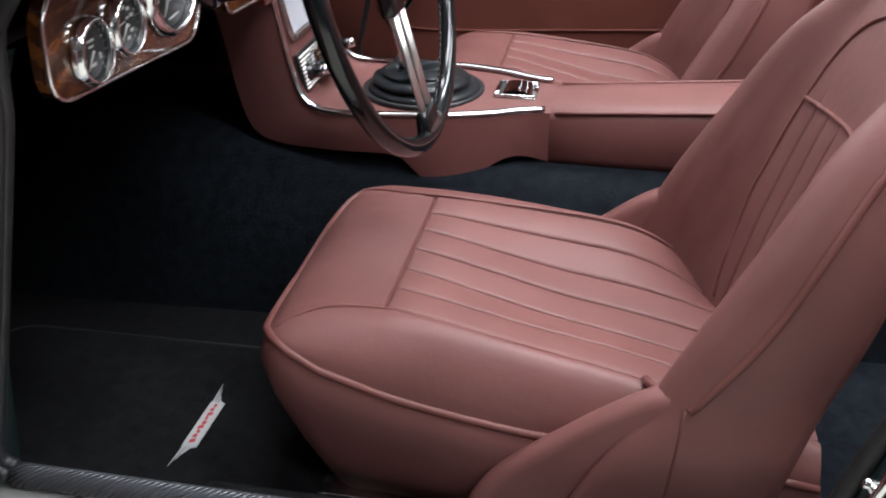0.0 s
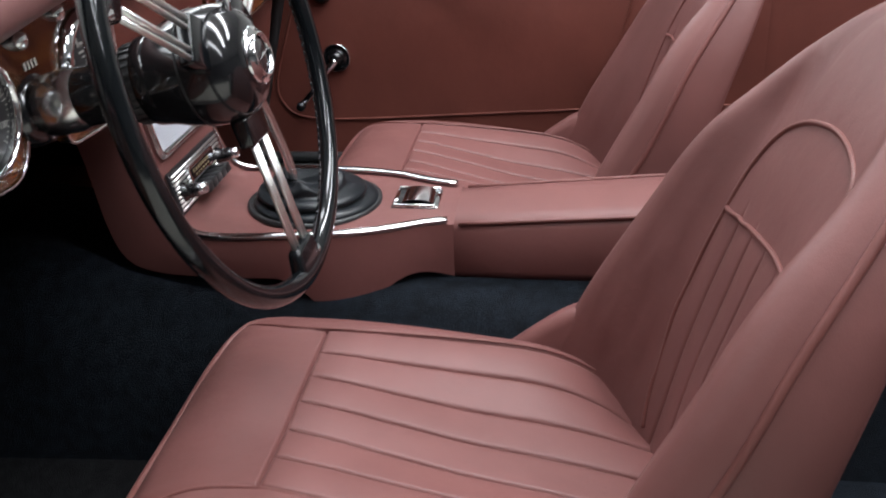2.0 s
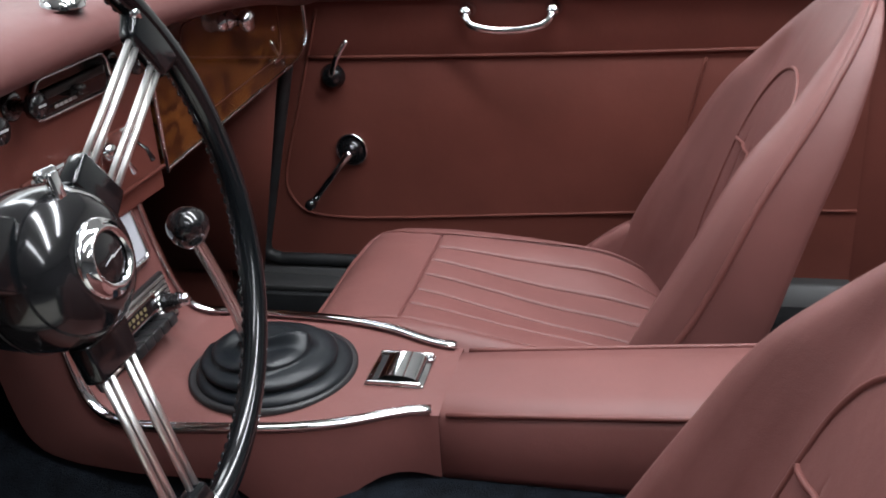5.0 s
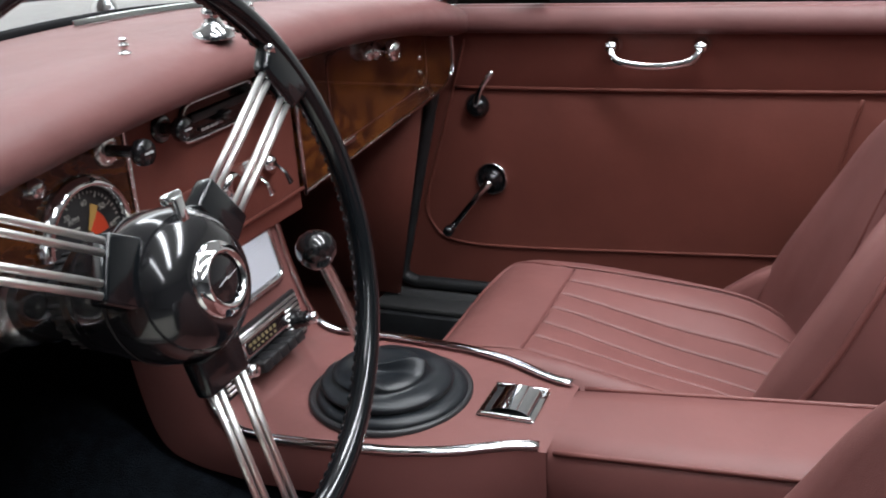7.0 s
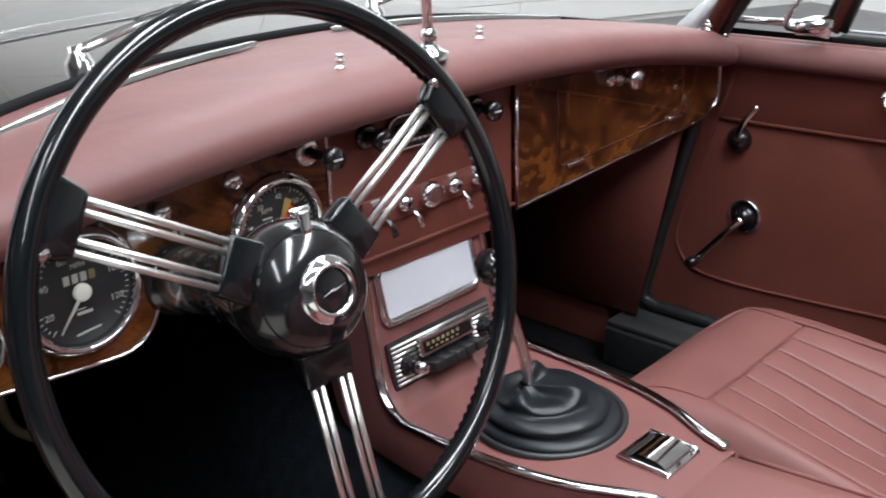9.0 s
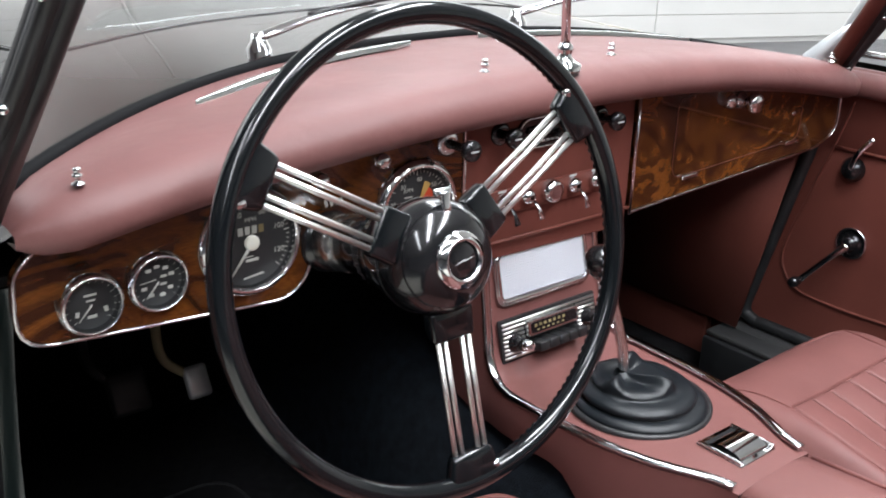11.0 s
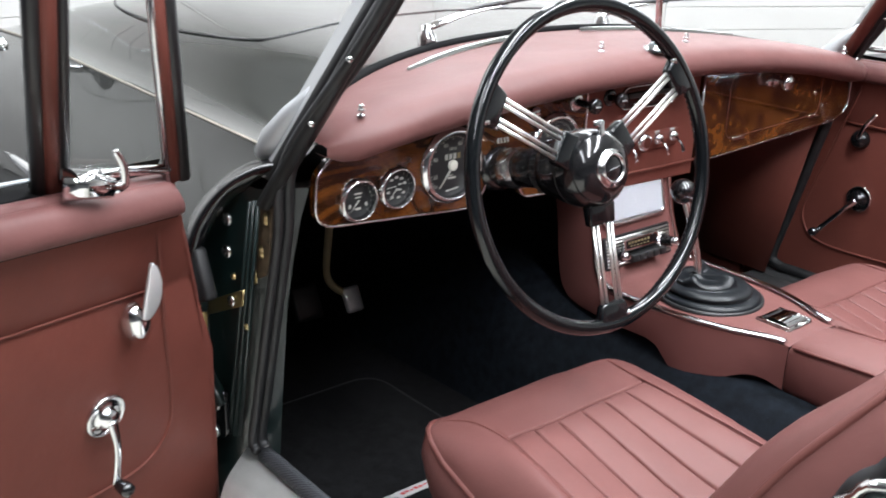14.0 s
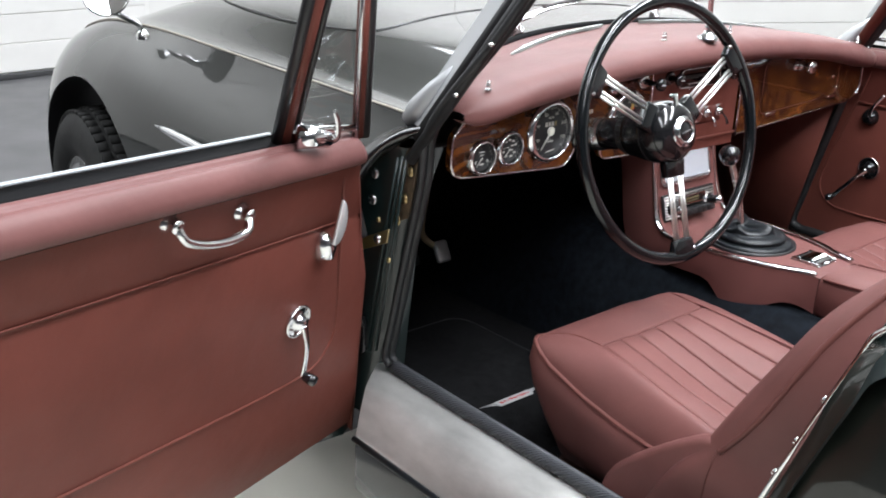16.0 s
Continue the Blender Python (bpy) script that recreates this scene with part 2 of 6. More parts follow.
def tube(points, radius, seg=8, closed=False, flat=1.0, up=(0, 0, 1), caps=True):
    """A tube along points; radius may be a list; flat squeezes it along the second axis."""
    bm = bmesh.new()
    p = [Vector(q) for q in points]
    n = len(p)
    radii = radius if isinstance(radius, (list, tuple)) else [radius] * n
    rings = []
    side = None
    for i in range(n):
        a, b = (p[(i - 1) % n], p[(i + 1) % n]) if closed else (p[max(i - 1, 0)], p[min(i + 1, n - 1)])
        way = (b - a).normalized()
        if side is None:
            side = way.cross(Vector(up))
            if side.length < 1e-3:
                side = way.cross(Vector((1, 0, 0)))
        side = (side - way * side.dot(way)).normalized()
        top = side.cross(way)
        rings.append([bm.verts.new(p[i] + radii[i] * (math.cos(2 * math.pi * k / seg) * side + flat * math.sin(2 * math.pi * k / seg) * top)) for k in range(seg)])
    for i in range(n if closed else n - 1):
        a, b = rings[i], rings[(i + 1) % n]
        for k in range(seg):
            bm.faces.new((a[k], a[(k + 1) % seg], b[(k + 1) % seg], b[k]))
    if caps and not closed:
        bm.faces.new(list(reversed(rings[0]))), bm.faces.new(rings[-1])
    bmesh.ops.recalc_face_normals(bm, faces=bm.faces)
    return bm


def loft(sections, closed=False, caps=False, ring=False):
    """Skins equal-length rows of points. closed: each row is a loop; ring: the last row joins the first."""
    bm = bmesh.new()
    rows = [[bm.verts.new(Vector(q)) for q in s] for s in sections]
    n = len(rows[0])
    for a, b in list(zip(rows, rows[1:])) + ([(rows[-1], rows[0])] if ring else []):
        for k in range(n if closed else n - 1):
            j = (k + 1) % n
            bm.faces.new((a[k], a[j], b[j], b[k]))
    if caps:
        bm.faces.new(list(reversed(rows[0]))), bm.faces.new(rows[-1])
    bmesh.ops.recalc_face_normals(bm, faces=bm.faces)
    return bm


def plate(outline, depth, m=None, bevel=0.0):
    """A flat plate from an outline of (a, b) pairs in the local xy plane, depth along -z."""
    bm = bmesh.new()
    top = [bm.verts.new((a, b, 0)) for a, b in outline]
    low = [bm.verts.new((a, b, -depth)) for a, b in outline]
    bm.faces.new(top), bm.faces.new(list(reversed(low)))
    n = len(outline)
    for i in range(n):
        bm.faces.new((top[i], low[i], low[(i + 1) % n], top[(i + 1) % n]))
    bmesh.ops.recalc_face_normals(bm, faces=bm.faces)
    if bevel:
        bmesh.ops.bevel(bm, geom=[e for e in bm.edges if e.verts[0].co.z > -1e-6 and e.verts[1].co.z > -1e-6], offset=bevel, segments=2, affect="EDGES", profile=0.5)
    if m is not None:
        bm.transform(m)
    return bm


def rounded(points, radius, seg=5):
    """Rounds the corners of an outline of 2D points; radius: one or a list."""
    out = []
    n = len(points)
    for i in range(n):
        p, a, b = Vector(points[i]), Vector(points[i - 1]), Vector(points[(i + 1) % n])
        r = radius[i] if isinstance(radius, (list, tuple)) else radius
        if r <= 0:
            out.append(tuple(p))
            continue
        da, db = (a - p), (b - p)
        r = min(r, da.length * 0.49, db.length * 0.49)
        s, e = p + da.normalized() * r, p + db.normalized() * r
        for k in range(seg + 1):
            t = k / seg
            out.append(tuple((1 - t) ** 2 * s + 2 * t * (1 - t) * p + t * t * e))
    return out


def lerp(a, b, t):
    return a + (b - a) * t


def table(t, rows):
    """Reads a smooth value from rows of (t, value), with no overshoot between them."""
    if t <= rows[0][0]:
        return rows[0][1]
    if t >= rows[-1][0]:
        return rows[-1][1]
    n = len(rows)
    slope = [(rows[i + 1][1] - rows[i][1]) / (rows[i + 1][0] - rows[i][0]) for i in range(n - 1)]

    def tangent(i):
        if i == 0 or i == n - 1:
            return slope[0] if i == 0 else slope[-1]
        a, b = slope[i - 1], slope[i]
        return 0.0 if a * b <= 0 else 2 * a * b / (a + b)

    for i in range(n - 1):
        (a, va), (b, vb) = rows[i], rows[i + 1]
        if t <= b:
            h = b - a
            s = (t - a) / h
            return (2 * s ** 3 - 3 * s * s + 1) * va + (s ** 3 - 2 * s * s + s) * h * tangent(i) + (3 * s * s - 2 * s ** 3) * vb + (s ** 3 - s * s) * h * tangent(i + 1)


def mirror_x(points):
    return [(-p[0], p[1], p[2]) for p in points]

# ---------------- the showroom ----------------


def room_shell():
    w, d, h = 14.0, 13.0, 3.4
    floor = mesh_object("floor", [in_room(-8, 1, 0), in_room(8, 1, 0), in_room(8, -13, 0), in_room(-8, -13, 0)], [(0, 3, 2, 1)], FLOORGREY, smooth=False)
    tagged(floor, "grey painted concrete showroom floor", "floor", kind="structure")
    bay = part("floor_bay", box(5.2, 3.9, 0.004, (0.2, -1.05, 0.002)), FLOORCREAM, smooth=False)
    tagged(bay, "cream painted parking bay under the car", "floor", kind="structure")
    ceiling = part("ceiling", box(w + 3, d + 2, 0.1, (0, -6, h + 0.05)), CEILPAINT, smooth=False, m=ROOM)
    tagged(ceiling, "plain white ceiling", "ceiling", kind="structure")
    # south and west walls stand unseen and close the room
    for name, sx, sy, at in (("wall_north", w + 2, 0.2, (0, 0.112, h / 2)), ("wall_south", w + 2, 0.2, (0, -12.6, h / 2)), ("wall_east", 0.2, 12.5, (7.2, -6.25, h / 2)), ("wall_west", 0.2, 12.5, (-7.2, -6.25, h / 2))):
        ob = part(name, box(sx, sy, h, at), WALLPAINT if name in ("wall_north", "wall_east") else WALLGREY, smooth=False, m=ROOM)
        tagged(ob, "painted showroom wall", "wall", kind="structure")
        if name == "wall_north":
            north = ob
    side = part("wall_side", box(8.2, 0.2, h, (-4.1, 0.112, h / 2)), WALLPAINT, smooth=False, m=SIDE)
    tagged(side, "painted showroom wall of white boards", "wall", kind="structure")
    pier = part("wall_pier", box(0.30, 0.10, h, (-0.02, 0.02, h / 2), 0.004), WALLPAINT, smooth=False, m=pose(1.298, 5.40, 0, 0, 0, -8))
    tagged(pier, "flat white pier in the corner of the walls", "wall", kind="structure")
    skirting = part("baseboard", box(8.0, 0.02, 0.035, (-4.1, -0.018, 0.0175), 0.004), material("dark_grey_skirting", (0.05, 0.05, 0.052), 0.5), m=SIDE)
    tagged(skirting, "dark grey painted base band along the wall", "baseboard", kind="structure")
    return north, side


NORTH, SIDEWALL = room_shell()

# ---------------- seats ----------------
PW = 0.129
PLEATS = [-PW + 2 * PW * k / 6 for k in range(1, 6)]


def hollow(d, width, depth):
    return -depth * math.exp(-(d / width) ** 2)


def fan(y):
    """The pleats spread a little towards the backrest."""
    return 1 + 0.8 * max(0.0, min(0.26, 0.19 - y))


def cushion_z(x, y):
    """Sunken pleated panel, puffed side bolsters, round edge."""
    panel = table(y, [(-0.22, 0.398), (-0.14, 0.428), (-0.05, 0.450), (0.03, 0.464), (0.10, 0.482), (0.15, 0.496), (0.19, 0.504), (0.235, 0.508), (0.262, 0.505), (0.285, 0.498), (0.302, 0.486), (0.312, 0.470)])
    hw = cushion_hw(y)
    if x < 0:
        seam = table(y, [(-0.22, 0.424), (-0.14, 0.452), (-0.05, 0.474), (0.05, 0.489), (0.10, 0.496), (0.15, 0.503), (0.19, 0.507), (0.24, 0.508), (0.265, 0.504), (0.29, 0.495), (0.312, 0.470)])
        rim = table(y, [(-0.22, 0.398), (-0.10, 0.416), (0.0, 0.422), (0.05, 0.426), (0.10, 0.432), (0.17, 0.444), (0.21, 0.456), (0.24, 0.466), (0.262, 0.478), (0.279, 0.487), (0.292, 0.488), (0.303, 0.482), (0.312, 0.470)])
    else:
        seam = table(y, [(-0.22, 0.310), (-0.162, 0.368), (-0.12, 0.421), (-0.09, 0.448), (-0.03, 0.475), (0.05, 0.489), (0.10, 0.495), (0.15, 0.501), (0.19, 0.505), (0.24, 0.504), (0.265, 0.500), (0.29, 0.490), (0.312, 0.470)])
        rim = table(y, [(-0.22, 0.285), (-0.162, 0.335), (-0.12, 0.386), (-0.09, 0.410), (-0.03, 0.432), (0.0, 0.438), (0.05, 0.448), (0.10, 0.457), (0.165, 0.466), (0.205, 0.473), (0.24, 0.479), (0.265, 0.482), (0.285, 0.482), (0.30, 0.478), (0.312, 0.470)])
    inner = min(PW * fan(y), 0.86 * hw)
    a = abs(x)
    if a <= inner:
        t = max(0.0, (a - 0.03) / (inner - 0.03)) if inner > 0.035 else 0.0
        return panel + (seam - panel) * t * t * (3 - 2 * t)
    q = min(1.0, (a - inner) / (hw - inner))
    puff = table(y, [(-0.2, 0.010), (0.10, 0.012), (0.18, 0.004), (0.24, 0.0)]) * (1.0 if x < 0 else 0.25)
    return seam + (rim - seam) * (1 - math.sqrt(max(0.0, 1 - q * q))) + puff * math.sin(math.pi * min(1.0, q * 1.15)) * (1 - q)


def cushion_hw(y):
    return table(y, [(-0.22, 0.190), (-0.05, 0.193), (0.10, 0.191), (0.18, 0.189), (0.22, 0.188), (0.25, 0.187), (0.270, 0.183), (0.284, 0.175), (0.295, 0.162), (0.303, 0.146), (0.309, 0.120), (0.312, 0.090)])


def cushion_top(x, y):
    z = cushion_z(x, y)
    x = x / fan(y)
    if y < 0.20:
        for side in (-PW, PW):
            z += hollow(x - side, 0.0014, 0.0050)
    if abs(x) < PW + 0.01 and y < 0.19:
        fade = min(1, (0.19 - y) / 0.01)
        for k in PLEATS:
            z += hollow(x - k, 0.0014, 0.0055) * fade
        if abs(x) < PW:
            z += 0.0015 * abs(math.sin(math.pi * (x + PW) / (PW / 3))) * fade
    if abs(x) < PW:
        z += hollow(y - 0.19, 0.0014, 0.0050)
    z += 0.0025 * noise.noise(Vector((x * 9, y * 7, 3.1)))
    # faint wrinkles in the hide
    z += 0.0009 * max(0.0, noise.noise(Vector((x * 26 + y * 14, y * 40 - x * 10, 7.7))))
    return z


def back_centre(z):
    return table(z, [(0.34, -0.135), (0.50, -0.163), (0.657, -0.206), (0.78, -0.258), (0.89, -0.318)])


def back_hw(z):
    return table(z, [(0.30, 0.228), (0.44, 0.232), (0.50, 0.223), (0.56, 0.221), (0.62, 0.216), (0.69, 0.202), (0.75, 0.178), (0.80, 0.145), (0.83, 0.112), (0.852, 0.076), (0.866, 0.042), (0.873, 0.012)])


def back_front(x, z):
    s = min(1.0, abs(x) / back_hw(z))
    wing = table(z, [(0.30, 0.17), (0.42, 0.118), (0.50, 0.064), (0.58, 0.032), (0.70, 0.014), (0.80, -0.004), (0.88, -0.012)])
    y = back_centre(z) + wing * s ** 2.4
    # padded bolster between the arched welt and the outer welt
    a = min(0.62, 0.112 / back_hw(z))
    if s > 0.85:
        pad = math.sqrt(max(0.0, 1 - ((s - 0.85) / 0.15) ** 2))
    else:
        pad = max(0.0, (s - a) / (0.85 - a))
        pad = pad * pad * (3 - 2 * pad)
    y += pad * table(z, [(0.36, 0.020), (0.46, 0.042), (0.55, 0.052), (0.655, 0.040), (0.72, 0.034), (0.77, 0.020), (0.82, 0.010), (0.86, 0.004)])
    if z < 0.672 and abs(x) < 0.105:
        for k in (-0.066, -0.022, 0.022, 0.066):
            y += hollow(x - k, 0.0016, 0.0035)
        if abs(x) < 0.10:
            y += 0.0022 * abs(math.sin(math.pi * (x + 0.110) / 0.044))
    y += 0.003 * noise.noise(Vector((x * 8 + 5, z * 9, 1.7)))
    # soft creases where the hide folds into the bolsters
    if abs(x) > 0.10:
        y += 0.0055 * math.sin(abs(x) * 270 + z * 30 + 2.5 * noise.noise(Vector((x * 11, z * 12, 6)))) * table(z, [(0.38, 0.7), (0.48, 1.0), (0.58, 0.8), (0.66, 0.3), (0.74, 0.0)]) * max(0.0, 1 - abs(abs(x) - 0.150) / 0.050)
    return y


def spread(edges, extra, lo, hi):
    """Sample places: an even spread plus close ones about each groove."""
    out = set(round(lo + (hi - lo) * i / edges, 5) for i in range(edges + 1))
    for k in extra:
        for d in (-0.005, -0.0026, -0.0014, -0.0007, 0, 0.0007, 0.0014, 0.0026, 0.005):
            if lo < k + d < hi:
                out.add(round(k + d, 5))
    return sorted(out)


def car_seat(x0, dy, label, arch, bar):
    Z0 = 0.285
    seat = thing("bucket_seat", label, "car seat", (x0, dy, Z0), "pair of front seats")
    # cushion cover
    core = spread(16, PLEATS + [-PW, PW], -0.14, 0.14)
    outer = [0.2, 0.38, 0.55, 0.7, 0.82, 0.91, 0.97, 1.0]
    ys = sorted(set(spread(36, [0.19], -0.22, 0.312) + [0.276, 0.280, 0.287, 0.291, 0.294, 0.300, 0.303, 0.3055, 0.308, 0.3095, 0.311]))
    rows = []
    for y in ys:
        hw = cushion_hw(y)
        if hw < 0.15:
            core_w = [c * (hw - 0.01) / 0.14 for c in core]
        else:
            core_w = [c * fan(y) for c in core]
        base = core_w[-1]
        xs = [-(base + (hw - base) * t) for t in reversed(outer)] + core_w + [base + (hw - base) * t for t in outer]
        row = []
        for x in xs:
            s = abs(x) / hw
            yy = y + table(y, [(0.20, 0), (0.27, 0.004), (0.312, 0.0)]) * s ** 3
            row.append((x, yy, cushion_top(x, y) - Z0))
        rows.append(row)
    part("cushion", loft(rows), LEATHER, seat, "pleated oxblood leather cushion")
    ring = [r[0] for r in rows] + rows[-1][1:-1] + [r[-1] for r in reversed(rows)]
    cx, cy = 0.0, 0.05
    skirt = []
    for out, down in ((0.0, 0.0), (0.005, 0.008), (0.009, 0.030), (0.001, 0.068), (-0.026, 0.125), (-0.058, 0.180), (-0.075, 0.215)):
        loop = []
        for p in ring:
            n = Vector((p[0] - cx, (p[1] - cy) * 0.9, 0)).normalized()
            tuck = out if out > 0 else out * (0.25 + 0.75 * max(0.0, n.y))
            loop.append((p[0] + n.x * tuck, p[1] + n.y * tuck, max(p[2] - down, 0.012)))
        skirt.append(loop)
    part("cushion_side", loft(skirt), LEATHER, seat)
    part("piping", tube([(p[0], p[1], p[2] + 0.001) for p in ring[::2]], 0.0042, 8), PIPING, seat, "leather-covered welt round the cushion")
    for sgn in (-1, 1):
        line = [(sgn * (PW + 0.003) * fan(-0.20 + 0.36 * i / 20), -0.20 + 0.36 * i / 20, 0) for i in range(21)] + [(sgn * (PW + 0.003), 0.19, 0), (sgn * 0.134, 0.225, 0), (sgn * 0.140, 0.250, 0), (sgn * 0.150, 0.272, 0), (sgn * 0.162, 0.288, 0)]
        part("seam", tube([(p.x, p.y, cushion_z(p.x, p.y) - Z0 - 0.0002) for p in smooth_line(line, 3)], 0.0017, 6), PIPING, seat)
    # dark tubes at the groove bottoms paint in the shade of the pleat creases
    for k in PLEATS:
        part("pleat_crease_shade", tube([(k * fan(yy), yy, cushion_z(k * fan(yy), yy) - Z0 - 0.0034) for yy in [-0.21 + 0.396 * i / 30 for i in range(31)]], 0.0013, 5), SEAM, seat)
    # backrest shell
    zs = spread(44, [], 0.30, 0.868) + [0.8715, 0.873]
    core = spread(12, (-0.066, -0.022, 0.022, 0.066), -0.11, 0.11)
    loops = []
    for z in zs:
        hw = back_hw(z)
        if hw > 0.125:
            xs = [-(0.11 + (hw - 0.11) * t) for t in (1, 0.97, 0.91, 0.82, 0.74, 0.66, 0.58, 0.50, 0.42, 0.34, 0.26, 0.18, 0.09)] + core + [0.11 + (hw - 0.11) * t for t in (0.09, 0.18, 0.26, 0.34, 0.42, 0.50, 0.58, 0.66, 0.74, 0.82, 0.91, 0.97, 1)]
        else:
            k = hw / 0.125
            base = [-(0.11 + 0.015 * t) for t in (1, 0.97, 0.91, 0.82, 0.74, 0.66, 0.58, 0.50, 0.42, 0.34, 0.26, 0.18, 0.09)] + core + [0.11 + 0.015 * t for t in (0.09, 0.18, 0.26, 0.34, 0.42, 0.50, 0.58, 0.66, 0.74, 0.82, 0.91, 0.97, 1)]
            xs = [b * k for b in base]
        fr = [(x, back_front(x, z), z - Z0) for x in xs]
        th = table(z, [(0.30, 0.026), (0.42, 0.030), (0.50, 0.038), (0.58, 0.045), (0.70, 0.045), (0.80, 0.036), (0.86, 0.020), (0.873, 0.006)])
        ye = fr[0][1]
        yb = back_centre(z) - th
        bk = []
        for x in reversed(xs):
            s = x / hw
            bk.append((x * 0.985, yb - 0.016 * (1 - s * s) * table(z, [(0.80, 1), (0.877, 0.2)]), z - Z0))
        side_r = [(hw * 1.004, lerp(ye, bk[0][1], t), z - Z0) for t in (0.06, 0.3, 0.6, 0.9)]
        side_l = [(-hw * 1.004, lerp(bk[-1][1], ye, t), z - Z0) for t in (0.1, 0.4, 0.7, 0.94)]
        loops.append(fr + side_r + bk + side_l)
    part("backrest", loft(loops, closed=True, caps=True), LEATHER, seat, "curved bucket backrest in oxblood leather")
    # welts on the backrest
    edge = []
    for i in range(70):
        z = 0.495 + (0.8718 - 0.495) * (i / 69) ** 0.8
        edge.append((-back_hw(z), back_front(-back_hw(z), z) - 0.002, z - Z0))
    far = [(-p[0], p[1], p[2]) for p in reversed(edge) if p[2] > 0.535 - Z0]
    if x0 < 0:
        edge = [(-0.163, -0.060, 0.480 - Z0), (-0.178, -0.066, 0.484 - Z0), (-0.194, -0.074, 0.489 - Z0), (-0.210, -0.085, 0.493 - Z0)] + edge
    edge = edge + far
    part("piping", tube(edge, 0.0040, 8), PIPING, seat, "leather-covered welt round the backrest")
    pts = smooth_line([(a, 0, b) for a, b in arch], 8)
    part("piping", tube([(p.x, back_front(p.x, p.z) + 0.0006, p.z - Z0) for p in pts], 0.0024, 7), PIPING, seat)
    bar = [(p.x, p.z) for p in smooth_line([(a, 0, b) for a, b in bar], 6)]
    part("seam", tube([(a, back_front(a, b) + 0.0008, b - Z0) for a, b in bar], 0.0025, 7), PIPING, seat)
    # side wings wrapping the cushion
    for sgn in (-1, 1):
        outline = smooth_line([(-0.110, 0.512, 0), (-0.085, 0.506, 0), (-0.060, 0.496, 0), (-0.030, 0.476, 0), (0.008, 0.446, 0), (0.052, 0.408, 0), (0.080, 0.376, 0), (0.096, 0.340, 0), (0.097, 0.300, 0)], 6)
        poly = [(p.x, p.y - Z0) for p in outline] + [(-0.16, 0.300 - Z0), (-0.16, 0.48 - Z0)]
        layers = []
        for dx, d in ((0.190, 0.012), (0.194, 0.004), (0.200, 0.0), (0.212, 0.0), (0.218, 0.004), (0.221, 0.010)):
            layers.append([(sgn * dx, a - d * 0.7, b - d * 0.7 if i < len(poly) - 2 else b) for i, (a, b) in enumerate(poly)])
        part("side_wing", loft(layers, closed=True, caps=True), LEATHER, seat)
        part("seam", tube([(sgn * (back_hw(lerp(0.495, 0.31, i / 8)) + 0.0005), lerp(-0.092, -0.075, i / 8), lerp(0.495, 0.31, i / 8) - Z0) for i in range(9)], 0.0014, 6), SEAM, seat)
    part("seat_base", box(0.30, 0.36, 0.05, (0, 0.02, 0.03), 0.008), SATINBLACK, seat, "black seat frame on its runners")
    for sgn in (-1, 1):
        part("runner", box(0.03, 0.46, 0.012, (sgn * 0.15, 0.03, 0.003), 0.002), SATIN, seat)
    return seat


DRIVER_ARCH = [(-0.114, 0.40), (-0.120, 0.50), (-0.123, 0.60), (-0.124, 0.68), (-0.121, 0.719), (-0.104, 0.756), (-0.082, 0.771), (-0.045, 0.778), (-0.005, 0.776), (0.046, 0.763), (0.083, 0.741), (0.102, 0.708), (0.107, 0.664), (0.112, 0.60), (0.110, 0.54), (0.098, 0.47), (0.084, 0.43)]
PASSENGER_ARCH = [(-0.118, 0.40), (-0.119, 0.50), (-0.118, 0.60), (-0.113, 0.66), (-0.099, 0.715), (-0.062, 0.754), (0, 0.770), (0.060, 0.754), (0.096, 0.715), (0.105, 0.66), (0.108, 0.60), (0.106, 0.50), (0.096, 0.42)]
car_seat(-0.348, 0.0, "oxblood leather bucket seat with pleated cushion, driver's side", DRIVER_ARCH, [(-0.122, 0.684), (-0.080, 0.687), (-0.034, 0.684), (0.030, 0.674), (0.075, 0.667), (0.106, 0.662)])
car_seat(0.347, -0.006, "oxblood leather bucket seat with pleated cushion, passenger side", PASSENGER_ARCH, [(-0.112, 0.648), (-0.06, 0.657), (0.0, 0.664), (0.06, 0.664), (0.104, 0.660)])

# ---------------- dashboard ----------------
DASH = thing("dashboard", "padded vinyl dashboard with burr walnut instrument panels", "dashboard", (0, 0.41, 0.70))
DO = Vector((0, 0.41, 0.70))


def dash_part(name, bm, mat, label="", parent=None, **kw):
    bm.transform(Matrix.Translation(-DO))
    return part(name, bm, mat, parent or DASH, label, **kw)


def dash_top(x):
    return 0.920 - 0.040 * (abs(x) / 0.55) ** 2.2 - 0.013 * max(0.0, x / 0.6) ** 2


def screen_foot(x):
    return 0.656 - 0.76 * abs(x) ** 2.6


